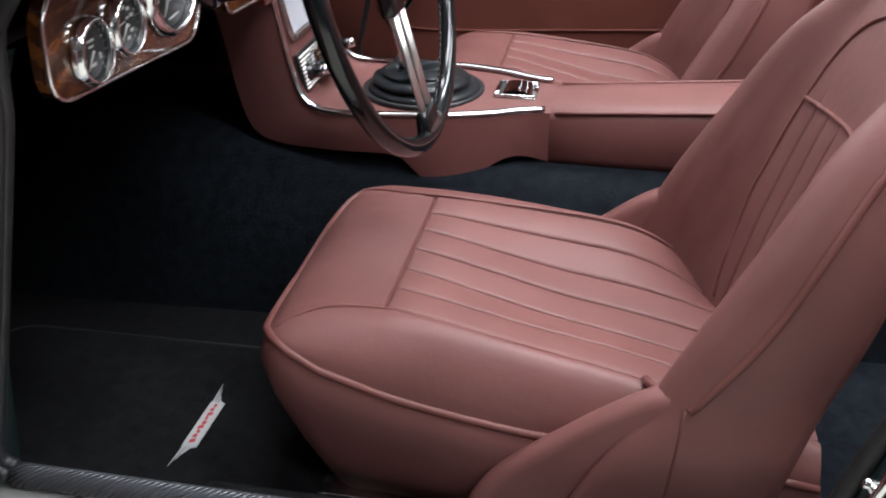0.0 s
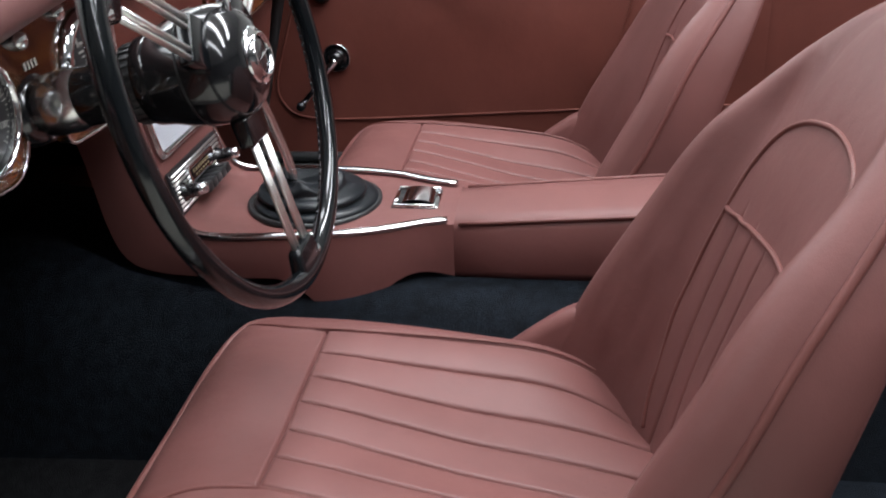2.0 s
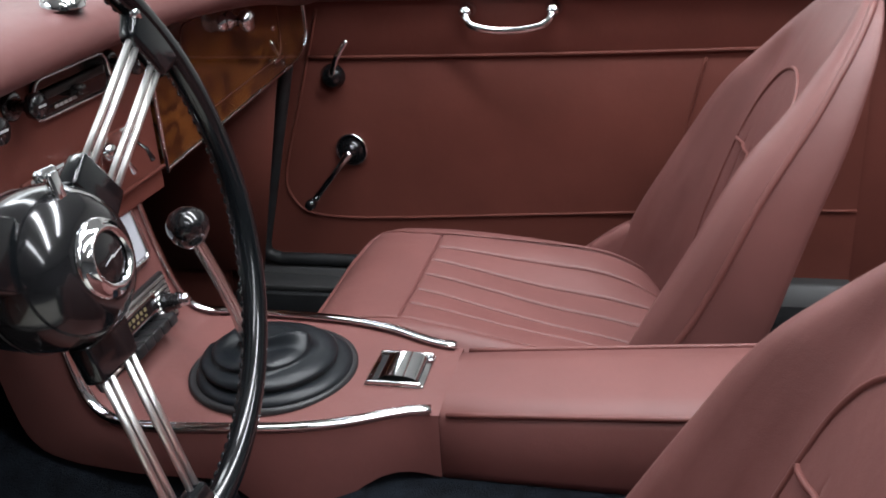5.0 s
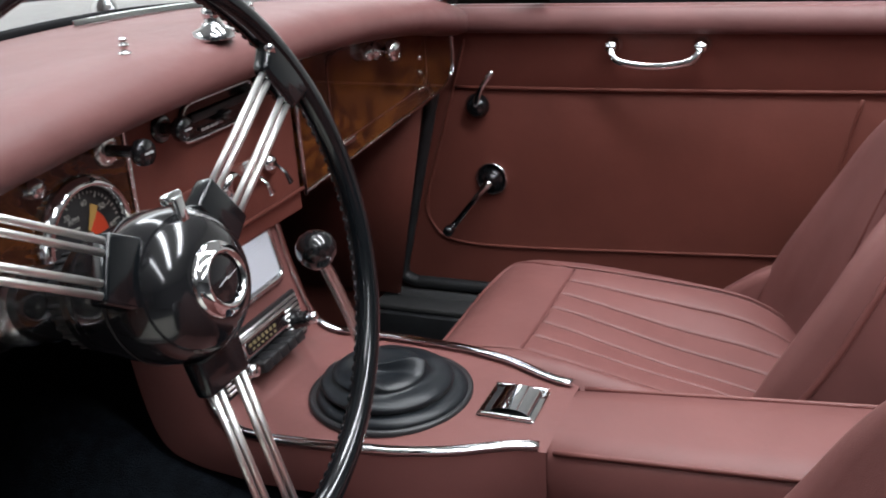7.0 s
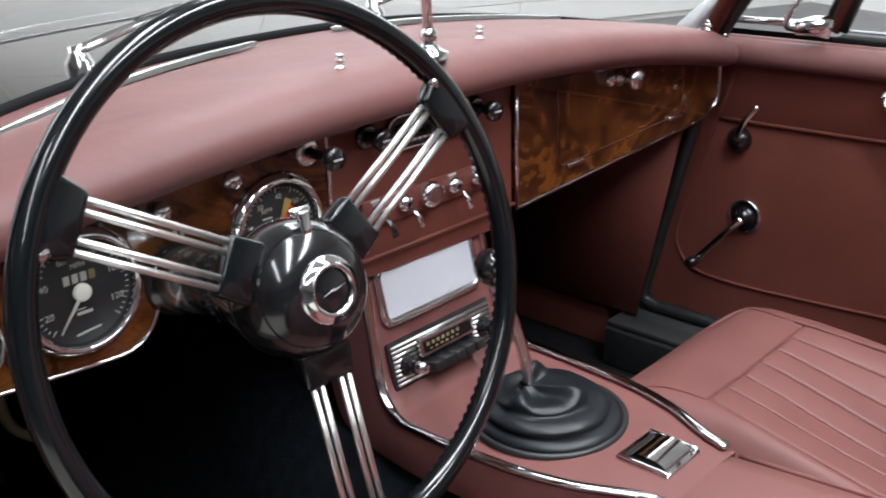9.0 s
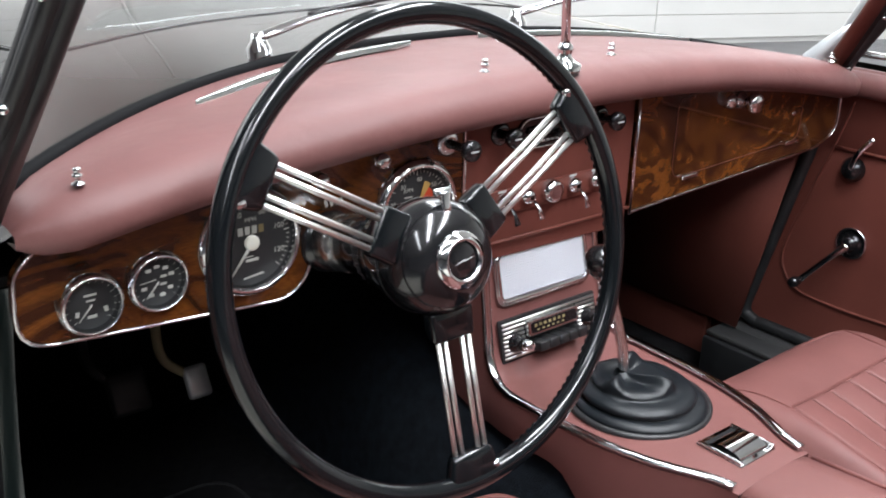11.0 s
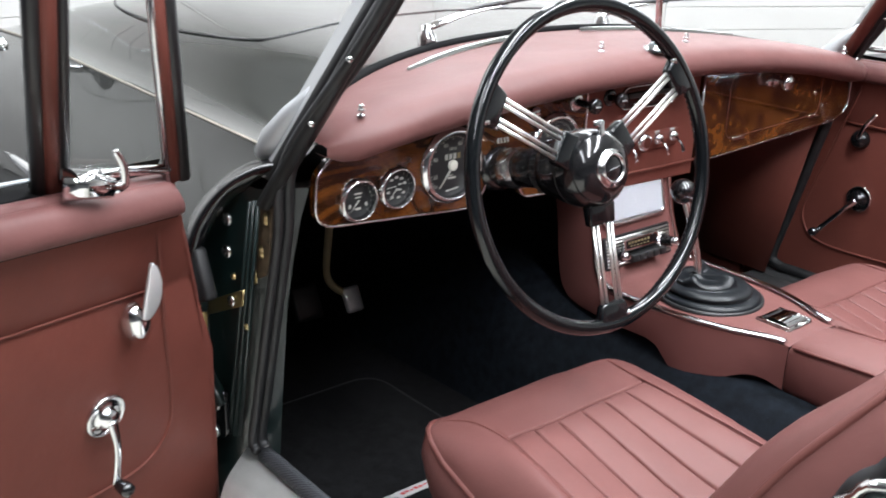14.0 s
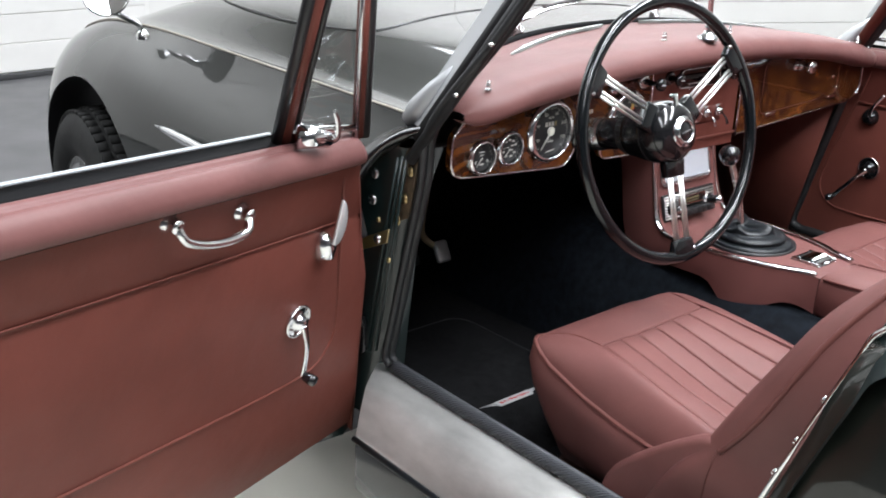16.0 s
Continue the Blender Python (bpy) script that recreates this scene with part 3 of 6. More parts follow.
def pad_rows():
    rows = []
    xs = [-0.632, -0.628, -0.62, -0.605] + [-0.58 + 1.16 * i / 40 for i in range(41)] + [0.605, 0.62, 0.628, 0.632]
    for x in xs:
        if x < -0.5:
            x = -0.5 + (x + 0.5) * 0.82
        end = max(0.0, (abs(x) - 0.58) / 0.052) if x > 0 else max(0.0, (-x - 0.558) / 0.0503)
        pinch = (1 - end ** 2.2) if end < 1 else 0.0
        zt, f = dash_top(x), screen_foot(x) - 0.005
        zm = zt - 0.026
        prof = [(f, -0.010), (lerp(f, 0.42, 0.5), -0.002), (0.430, 0.0), (0.402, -0.002), (0.384, -0.008), (0.371, -0.019), (0.366, -0.033), (0.372, -0.045), (0.388, -0.051), (0.412, -0.052)]
        rows.append([(x, max(y, 0.366 + 0.02 * end), zm + (zt + dz - zm) * (0.25 + 0.75 * pinch)) for y, dz in prof])
    return rows


dash_part("pad", loft(pad_rows()), VINYL, "rounded oxblood vinyl crash pad")
FACE_Y = 0.411


def face(x, z, y=FACE_Y, tilt=0.0):
    """A pose whose z axis points out of the dash to the seats."""
    return pose(x, y, z, 90 + tilt, 0, 0)


def dash_plate(name, outline, depth, mat, label, trim=None, y=FACE_Y, bevel=0.002):
    ob = dash_part(name, plate(outline, depth, face(0, 0, y), bevel), mat, label, smooth=False)
    if trim:
        loop = [(a, y - 0.001, b) for a, b in outline]
        bm = tube(loop, 0.0019, 6, closed=True)
        dash_part(name + "_trim", bm, CHROME, "thin bright edge moulding")
    return ob


left_outline = rounded([(-0.560, 0.845), (-0.590, 0.824), (-0.608, 0.808), (-0.612, 0.742), (-0.345, 0.722), (-0.322, 0.778), (-0.30, 0.786), (-0.272, 0.772), (-0.262, 0.722), (-0.137, 0.716), (-0.137, 0.885)], [0.004, 0.008, 0.010, 0.03, 0.03, 0.02, 0.01, 0.02, 0.015, 0.004, 0])
dash_plate("veneer_panel", left_outline, 0.012, WALNUT, "glossy burr walnut instrument panel", True)
dash_plate("centre_panel", [(-0.135, 0.700), (0.143, 0.694), (0.143, 0.885), (-0.135, 0.885)], 0.012, PANEL, "oxblood vinyl centre panel", False, 0.414)
right_outline = rounded([(0.147, 0.885), (0.147, 0.712), (0.585, 0.733), (0.628, 0.752), (0.622, 0.865)], [0, 0.004, 0.02, 0.025, 0.01])
dash_plate("glovebox_panel", right_outline, 0.012, WALNUT, "glossy burr walnut glovebox panel", True)

GAUGES = ((-0.549, 0.769, 0.0275, "small fuel gauge with chrome bezel"), (-0.489, 0.775, 0.0275, "small oil and water gauge with chrome bezel"), (-0.396, 0.791, 0.0510, "speedometer with chrome bezel"), (-0.202, 0.787, 0.0510, "rev counter with chrome bezel and red sector"))
for gx, gz, r, label in GAUGES:
    g = dash_part("gauge", lathe([(0, 0.001), (r * 0.99, 0.001), (r * 1.0, 0.0)], 40, face(gx, gz, FACE_Y - 0.001)), DIAL, label)
    dash_part("bezel", lathe([(r * 0.84, 0.001), (r * 0.85, 0.006), (r * 0.875, 0.0095), (r * 0.90, 0.0105), (r * 0.96, 0.0085), (r * 1.02, 0.0050), (r * 1.04, 0.0030), (r * 1.045, 0)], 48, face(gx, gz, FACE_Y - 0.001)), CHROME, parent=g)

# ---------------- centre console ----------------
CONSOLE = thing("centre_console", "leather-covered centre console with bright trim rails", "console", (0, 0.3, 0.28))
CO = Vector((0, 0.3, 0.28))


def con_part(name, bm, mat, label="", parent=None, **kw):
    bm.transform(Matrix.Translation(-CO))
    return part(name, bm, mat, parent or CONSOLE, label, **kw)


def console_hw(y):
    return table(y, [(0.06, 0.060), (0.09, 0.064), (0.16, 0.094), (0.22, 0.108), (0.34, 0.116), (0.39, 0.106), (0.42, 0.097), (0.50, 0.097)])


# centre line of the upper face: deck, bend, sloping fascia
SPINE = smooth_line([(0.072, 0.562, 0), (0.14, 0.562, 0), (0.24, 0.561, 0), (0.335, 0.560, 0), (0.374, 0.565, 0), (0.394, 0.588, 0), (0.410, 0.645, 0), (0.424, 0.716, 0)], 6)
deck_rows = []
for p in SPINE:
    y, z = p.x, p.y
    hw = console_hw(y)
    deck_rows.append([(hw * s, y, z + (0.0 if abs(s) < 0.95 else -0.003)) for s in (-1, -0.96, -0.5, 0, 0.5, 0.96, 1)])
con_part("deck", loft(deck_rows), LEATHER, "leather deck and fascia")
for sgn in (-1, 1):
    rows = []
    bend = next(k for k, p in enumerate(SPINE) if p.x >= 0.335)
    for k, p in enumerate(SPINE):
        y, z = p.x, p.y
        hw = console_hw(y) * sgn
        if k <= bend:
            depth = table(y, [(0.07, 0.070), (0.115, 0.060), (0.145, 0.070), (0.170, 0.090), (0.195, 0.103), (0.215, 0.099), (0.240, 0.074), (0.262, 0.054), (0.285, 0.050), (0.34, 0.050)])
            low = (hw, y, z - depth)
        else:
            u = (k - bend) / (len(SPINE) - 1 - bend)
            low = (hw, table(u, [(0, 0.335), (0.25, 0.400), (0.42, 0.440), (0.54, 0.462), (0.66, 0.476), (0.8, 0.487), (1, 0.505)]), table(u, [(0, 0.510), (0.25, 0.510), (0.42, 0.516), (0.54, 0.534), (0.66, 0.572), (0.8, 0.63), (1, 0.716)]))
        rows.append([(hw, y, z - 0.003), (hw * 1.02, lerp(y, low[1], 0.3), lerp(z, low[2], 0.3)), (hw * 1.02, lerp(y, low[1], 0.7), lerp(z, low[2], 0.7)), low])
    con_part("side_panel", loft(rows), LEATHER)
    rail = [(sgn * (console_hw(p.x) - 0.004), p.x, p.y + 0.002) for p in SPINE[1:]]
    con_part("trim_rail", tube(rail, 0.0060, 10, flat=0.5), CHROME, "bright chrome trim rail")
con_part("armrest_box", loft([[(sx * (hw + o), y, z) for sx, o, z in ((-1, -0.004, 0.487), (-1, 0, 0.50), (-1, 0, 0.548 + (0.07 - y) * 0.07), (-1, -0.006, 0.558 + (0.07 - y) * 0.07), (-0.5, 0, 0.562 + (0.07 - y) * 0.07), (0.5, 0, 0.562 + (0.07 - y) * 0.07), (1, -0.006, 0.558 + (0.07 - y) * 0.07), (1, 0, 0.548 + (0.07 - y) * 0.07), (1, 0, 0.50), (1, -0.004, 0.487))] for y, hw in ((0.0745, 0.0575), (0.0715, 0.0608), (0.0, 0.063), (-0.15, 0.066), (-0.30, 0.068), (-0.36, 0.068))], closed=True, caps=True), LEATHER, "padded leather armrest lid and box")
for sgn in (-1, 1):
    con_part("piping", tube([(sgn * (0.0585 + 0.008 * t), 0.066 - 0.42 * t, 0.5585 + 0.42 * t * 0.07) for t in [i / 12 for i in range(13)]], 0.0026, 7), PIPING)


def gaiter_mesh():
    """Sagging rubber boot: a flat skirt, thick off-centre folds and a pinched neck."""
    prof = [(0.0790, 0.0), (0.0805, 0.005), (0.0800, 0.010), (0.0760, 0.0145), (0.0700, 0.0165), (0.0660, 0.0165), (0.0650, 0.0185), (0.0680, 0.0215), (0.0700, 0.0255), (0.0690, 0.0300), (0.0640, 0.0335), (0.0560, 0.0350), (0.0500, 0.0350), (0.0485, 0.0370), (0.0500, 0.0400), (0.0490, 0.0440), (0.0430, 0.0470), (0.0350, 0.0465), (0.0270, 0.0430), (0.0190, 0.0400), (0.0120, 0.0400), (0.0085, 0.0430), (0.0072, 0.0480)]
    bm = bmesh.new()
    seg, rings = 72, []
    for k, (r, h) in enumerate(prof):
        f = k / (len(prof) - 1)
        ring = []
        mid = math.sin(math.pi * min(1, f * 1.1)) ** 1.3
        for i in range(seg):
            a = 2 * math.pi * i / seg
            w = noise.noise(Vector((math.cos(a) * 1.3, math.sin(a) * 1.3, k * 0.22)))
            w2 = noise.noise(Vector((math.cos(a) * 3.0 + 9, math.sin(a) * 3.0, k * 0.30)))
            pinch = math.exp(-((a - 5.0) / 0.22) ** 2) + math.exp(-((a - 0.7) / 0.18) ** 2) + math.exp(-((a - 3.4) / 0.25) ** 2)
            top = max(0.0, f - 0.55) * max(0.0, 1 - f) * 9
            rr = r * (1 + 0.022 * w * mid + 0.010 * w2 * mid)
            hh = 0.60 * h + (0.002 * w + 0.001 * w2) * mid + 0.024 * pinch * top
            ring.append(bm.verts.new((rr * math.cos(a) - 0.003 * f, rr * math.sin(a) + 0.030 * f * f, hh)))
        rings.append(ring)
    for a, b in zip(rings, rings[1:]):
        for i in range(seg):
            bm.faces.new((a[i], a[(i + 1) % seg], b[(i + 1) % seg], b[i]))
    bmesh.ops.recalc_face_normals(bm, faces=bm.faces)
    bm.transform(Matrix.Translation((-0.003, 0.247, 0.5615)) @ Matrix.Diagonal((0.945, 0.945, 1, 1)))
    return bm


con_part("gaiter_ring", lathe([(0.076, 0.0), (0.076, 0.003), (0.073, 0.0055), (0.067, 0.0055), (0.065, 0.002)], 64, pose(-0.003, 0.247, 0.561)), BLACK, "black gaiter retaining ring")
con_part("gaiter", gaiter_mesh(), BOOT, "black rubber gear lever gaiter")
con_part("ashtray", box(0.060, 0.058, 0.006, (0.005, 0.123, 0.5622), 0.0022), CHROME, "chrome ashtray set in the deck")

LEVER = thing("gear_lever", "chromed gear lever with black ball knob", "gear lever", (-0.003, 0.27, 0.60))
lp = [(0, 0.002, -0.02), (0, 0.010, 0.02), (-0.006, 0.024, 0.07), (-0.013, 0.034, 0.105)]
part("shaft", tube(smooth_line(lp, 6), [0.0062] * 18 + [0.005]), SATIN, LEVER)
part("knob", lathe([(0, -0.019), (0.008, -0.018), (0.015, -0.012), (0.0195, -0.002), (0.0195, 0.006), (0.015, 0.014), (0.008, 0.018), (0, 0.019)], 32, pose(-0.016, 0.037, 0.116)), BLACK, LEVER, "glossy black ball knob")

# ---------------- steering wheel ----------------
HUB = Vector((-0.317, 0.2217, 0.8185))
WHEEL = thing("steering_wheel", "black-rimmed steering wheel with sprung wire spokes", "steering wheel", HUB)
WM = (Matrix.Rotation(radians(-2.2), 4, "Z") @ Matrix.Rotation(radians(90 - 13.4), 4, "X"))
R = 0.1995
part("rim", tube([(R * math.cos(a), R * math.sin(a), 0) for a in [2 * math.pi * i / 120 for i in range(120)]], 0.0096, 16, closed=True), RIM, WHEEL, "glossy black plastic rim", m=WM)


def wedge(x0, x1, w0, w1, t0, t1, z, bevel):
    """A block along x that changes width and thickness."""
    bm = box(x1 - x0, 1, 1, ((x0 + x1) / 2, 0, 0))
    for v in bm.verts:
        far = v.co.x > (x0 + x1) / 2
        v.co.y *= w1 if far else w0
        v.co.z = z + v.co.z * (t1 if far else t0)
    bmesh.ops.bevel(bm, geom=bm.edges, offset=bevel, segments=3, affect="EDGES", profile=0.5)
    return bm


for ang in (32, 150, 271):
    turn = Matrix.Rotation(radians(ang), 4, "Z")
    part("spoke_block", wedge(R - 0.029, R + 0.001, 0.042, 0.058, 0.013, 0.0165, 0.0, 0.005), RIM, WHEEL, m=WM @ turn)
    part("spoke_root", wedge(0.044, 0.071, 0.044, 0.042, 0.016, 0.014, -0.006, 0.003), RIM, WHEEL, m=WM @ turn)
    for off in (-0.0160, -0.0088, 0.0088, 0.0160):
        part("spoke_wire", tube([(0.066, off, -0.003), (R - 0.024, off, 0.001)], 0.0024, 10), STAINLESS, WHEEL, m=WM @ turn)
part("hub", lathe([(0.040, -0.064), (0.046, -0.045), (0.0495, -0.026), (0.0502, -0.012), (0.0485, -0.001), (0.0445, 0.008), (0.0385, 0.0145), (0.032, 0.0185), (0.026, 0.021), (0, 0.022)], 44), BLACK, WHEEL, "glossy black domed hub", m=WM)
part("hub_ring", lathe([(0.0240, 0.0185), (0.0245, 0.0225), (0.0230, 0.0245), (0.0195, 0.0252), (0.0190, 0.0280), (0.0175, 0.0288), (0.0158, 0.0275), (0.0152, 0.0260)], 40), CHROME, WHEEL, "chrome ring round the badge", m=WM)
part("badge", lathe([(0.0153, 0.025), (0.010, 0.0265), (0, 0.027)], 32), BLACK, WHEEL, "dark centre badge", m=WM)
COLUMN = thing("steering_column", "black steering column with bright collars", "steering column", HUB)
part("column_tube", lathe([(0.0, -0.50), (0.021, -0.50), (0.021, -0.06), (0.0, -0.06)], 32), BLACK, COLUMN, m=WM)
part("stator_cover", lathe([(0.034, -0.078), (0.0385, -0.076), (0.041, -0.060), (0.038, -0.050)], 36), BLACK, COLUMN, m=WM)
part("collar", lathe([(0.0225, -0.182), (0.0275, -0.180), (0.0285, -0.150), (0.0255, -0.142)], 36), SATIN, COLUMN, "bright metal adjusting collar", m=WM)

# ---------------- body ----------------
BODY = thing("roadster", "dark green-black roadster body shell with bright trim", "car", (0, 0, 0))


def wing_section(y, n=22):
    """Cross section of the near front wing from its bead outwards to the lower edge."""
    xb = table(y, [(0.48, -0.640), (1.0, -0.640), (1.5, -0.630), (1.9, -0.600), (2.1, -0.56)])
    zb = table(y, [(0.48, 0.834), (0.9, 0.842), (1.3, 0.848), (1.6, 0.838), (1.85, 0.795), (2.0, 0.72), (2.08, 0.62)])
    xo = table(y, [(0.48, -0.735), (1.0, -0.742), (1.5, -0.760), (1.75, -0.752), (1.95, -0.71), (2.08, -0.64)])
    zl = table(y, [(0.48, 0.24), (1.2, 0.24), (1.9, 0.36), (2.08, 0.45)])
    if y < 0.62:
        zl = max(zl, table(y, [(0.46, 0.82), (0.494, 0.786), (0.526, 0.750), (0.547, 0.706), (0.556, 0.655), (0.575, 0.45), (0.60, 0.24)]))
    c = (y - 1.585) / 0.37
    if abs(c) < 1:
        zl = max(zl, 0.33 + 0.385 * math.sqrt(1 - c * c))
    shape = [(0, 0), (0.10, -0.006), (0.28, -0.020), (0.50, -0.048), (0.72, -0.092), (0.88, -0.150), (0.97, -0.215), (1.0, -0.29)]
    steep = table(y, [(0.48, 1.0), (1.0, 1.0), (1.45, 0.0)])
    pts = [(lerp(xb, xo, a), zb + dz - steep * 0.040 * math.sin(math.pi * min(1.0, a)) ** 0.8) for a, dz in shape]
    tail = [(xo + 0.002, zb - 0.36), (xo + 0.012, zb - 0.45), (xo + 0.030, zb - 0.56)]
    line = smooth_line([(a, b, 0) for a, b in pts + tail], 4)
    line = [(p.x, p.y) for p in line]
    # cut the row at the arch or lower edge, resampled evenly
    out = []
    keep = [line[0]]
    for a, b in zip(line, line[1:]):
        if b[1] < zl:
            t = (a[1] - zl) / max(1e-6, a[1] - b[1])
            keep.append((lerp(a[0], b[0], t), zl))
            break
        keep.append(b)
    lens = [0.0]
    for a, b in zip(keep, keep[1:]):
        lens.append(lens[-1] + math.dist(a, b))
    for i in range(n):
        d = lens[-1] * i / (n - 1)
        k = max(j for j in range(len(lens)) if lens[j] <= d + 1e-9)
        k = min(k, len(keep) - 2)
        t = (d - lens[k]) / max(1e-9, lens[k + 1] - lens[k])
        out.append((lerp(keep[k][0], keep[k + 1][0], t), y, lerp(keep[k][1], keep[k + 1][1], t)))
    return out


wing_y = sorted(set([0.48 + 1.6 * i / 60 for i in range(61)] + [0.48 + 0.13 * i / 26 for i in range(27)] + [1.585 + 0.37 * math.sin(radians(a)) for a in range(-90, 91, 5)]))
wing_y = [y for k, y in enumerate(wing_y) if k in (0, len(wing_y) - 1) or (y - wing_y[k - 1] > 0.004 and wing_y[-1] - y > 0.004)]
for sgn, nm in ((1, "near"), (-1, "far")):
    rows = [wing_section(y) for y in wing_y]
    if sgn < 0:
        rows = [mirror_x(r) for r in rows]
    part("front_wing", loft(rows), PAINT, BODY, "gloss dark green-black front wing")
    bead = [(r[0][0], r[0][1], r[0][2] + 0.002) for r in rows[:-6]]
    part("wing_bead", tube(bead, 0.0026, 8), BEAD, BODY, "bright bead between wing and bonnet")
    arch_rows = [r for r in rows if abs(r[0][1] - 1.585) < 0.38]
    inner = [[p for p in r[-1:]] + [(r[-1][0] + sgn * 0.03, r[-1][1], r[-1][2] + 0.0), (r[-1][0] + sgn * 0.22, r[-1][1], r[-1][2] + 0.02)] for r in arch_rows]
    part("wheel_housing", loft(inner), SATINBLACK, BODY)


def bonnet_z(x, y):
    zb = table(y, [(0.48, 0.834), (0.9, 0.842), (1.3, 0.848), (1.6, 0.838), (1.85, 0.795), (2.0, 0.72), (2.08, 0.62)])
    a = abs(x)
    hump = table(a, [(0.0, 0.075), (0.25, 0.070), (0.42, 0.050), (0.53, 0.010), (0.60, -0.008), (0.64, 0.0)])
    return zb + hump * table(y, [(0.48, 0.85), (0.8, 1.0), (1.5, 0.8), (2.0, 0.3)])


rows = []
for i in range(44):
    t = i / 43
    row = []
    for j in range(33):
        xb = -0.64 + 1.28 * j / 32
        y0 = screen_foot(xb) - 0.012
        y = lerp(y0, 2.08, t)
        k = table(y, [(0.48, 1.0), (1.5, 0.984), (1.9, 0.94), (2.1, 0.875)])
        row.append((xb * k, y, bonnet_z(xb, y)))
    rows.append(row)
part("bonnet", loft(rows), PAINT, BODY, "gloss dark bonnet and scuttle top")

# windscreen


def pillar_point(t, sgn=-1):
    """Along the windscreen pillar, t metres above its foot."""
    return Vector((sgn * (0.634 - 0.20 * t), 0.440 - 0.52 * t, 0.820 + 0.83 * t))


for sgn in (-1, 1):
    p0, p1 = pillar_point(-0.02, sgn), pillar_point(0.42, sgn)
    part("screen_pillar", tube([p0, p1], 0.019, 12, flat=0.8), SATINBLACK, BODY, "black windscreen pillar with seal")
    q = Vector((sgn * 0.014, 0.026, 0.004))
    if sgn < 0:
        # pale strip painted for the wall's reflection in the wrapped screen edge, running forward and inward from the
        # pillar
        a, b = Vector((-0.012, 0.004, 0)), Vector((0.011, 0.052, 0.003))
        side = Vector((0.90, -0.42, 0)) * 0.006
        part("pillar_band", loft([[p + a, p + a - side, p + b - side, p + b] for p in (p0.lerp(p1, i / 6) for i in range(7))], closed=True, caps=True), SCREEN_GREY, BODY, "pale strip for the reflection in the windscreen's wrapped edge", smooth=False)
    else:
        part("pillar_band", tube([p0 + q, p1 + q], 0.013, 12), ALLOY, BODY, "bright outer edge of the windscreen frame")
xs = [-0.605 + 1.21 * i / 40 for i in range(41)]
low = [(x, screen_foot(x), dash_top(x) - 0.010) for x in xs]
part("screen_seal", tube(low, 0.0085, 8), SLOT, BODY, "black rubber seal at the foot of the windscreen")
hi = [(x * 0.90, screen_foot(x) - 0.25, dash_top(x) + 0.36) for x in xs]
pane = part("windscreen_glass", loft([low, hi]), GLASS, BODY, "clear curved windscreen glass")
pane.visible_shadow = False
if sum((f.normal.y for f in pane.data.polygons)) > 0:
    pane.data.flip_normals()

# floor pan, tunnel, bulkhead
part("floor_pan", box(1.30, 2.3, 0.02, (0, -0.05, 0.272), 0.004), CARPET, BODY, "black carpeted floor")
part("bulkhead", box(1.26, 0.02, 0.50, (0, 1.0, 0.53)), CARPET, BODY, "black carpeted toe board")
part("tunnel", loft([[(-0.16 - 0.05 * max(0, y - 0.3), y, 0.28), (-0.15 - 0.03 * max(0, y - 0.3), y, 0.40), (-0.125, y, 0.47 + 0.10 * max(0, y - 0.25)), (-0.09, y, 0.49 + 0.14 * max(0, y - 0.25)), (0.09, y, 0.49 + 0.14 * max(0, y - 0.25)), (0.125, y, 0.47 + 0.10 * max(0, y - 0.25)), (0.15 + 0.03 * max(0, y - 0.3), y, 0.40), (0.16 + 0.05 * max(0, y - 0.3), y, 0.28)] for y in (-0.9, -0.4, 0.0, 0.25, 0.5, 0.8, 1.0)]), CARPET_BLUE, BODY, "navy carpeted transmission tunnel")
for sgn in (-1, 1):
    part("kick_panel", box(0.02, 0.40, 0.50, (sgn * 0.64, 0.80, 0.53), 0.004), PANEL if sgn > 0 else CARPET, BODY)
    sill = [[(sgn * a, y, b) for a, b in ((0.615, 0.29), (0.620, 0.372), (0.632, 0.376), (0.66, 0.374), (0.690, 0.371), (0.704, 0.366), (0.726, 0.342), (0.745, 0.312), (0.748, 0.300))] for y in (-0.40, 0.0, 0.3, 0.47)]
    sill.append([(p[0], 0.56 - 0.8 * max(0.0, abs(p[0]) - 0.632), p[2]) for p in sill[-1]])
    part("sill_plate", loft(sill), ALU if sgn < 0 else TREAD, BODY, "polished worn aluminium sill plate" if sgn < 0 else "dark worn sill tread")
    part("sill_edge", tube([(sgn * 0.750, y, 0.302) for y in (-0.40, 0.0, 0.3, 0.47)], 0.0055, 8), BOOT, BODY, "black edge strip along the sill")
    part("sill_lower", box(0.03, 0.9, 0.10, (sgn * 0.728, 0.03, 0.245), 0.006), PAINT, BODY)
seal_line = smooth_line([pillar_point(0.40) + Vector((0.0, -0.02, 0)), pillar_point(0.2) + Vector((0, -0.022, 0)), (-0.630, 0.420, 0.837), (-0.630, 0.445, 0.727), (-0.631, 0.482, 0.58), (-0.632, 0.512, 0.46), (-0.633, 0.524, 0.405), (-0.633, 0.505, 0.388), (-0.634, 0.46, 0.386), (-0.634, 0.2, 0.386), (-0.632, -0.17, 0.386)], 8)
upright = [p for p in seal_line if p.z > 0.389 or p.y > 0.51]
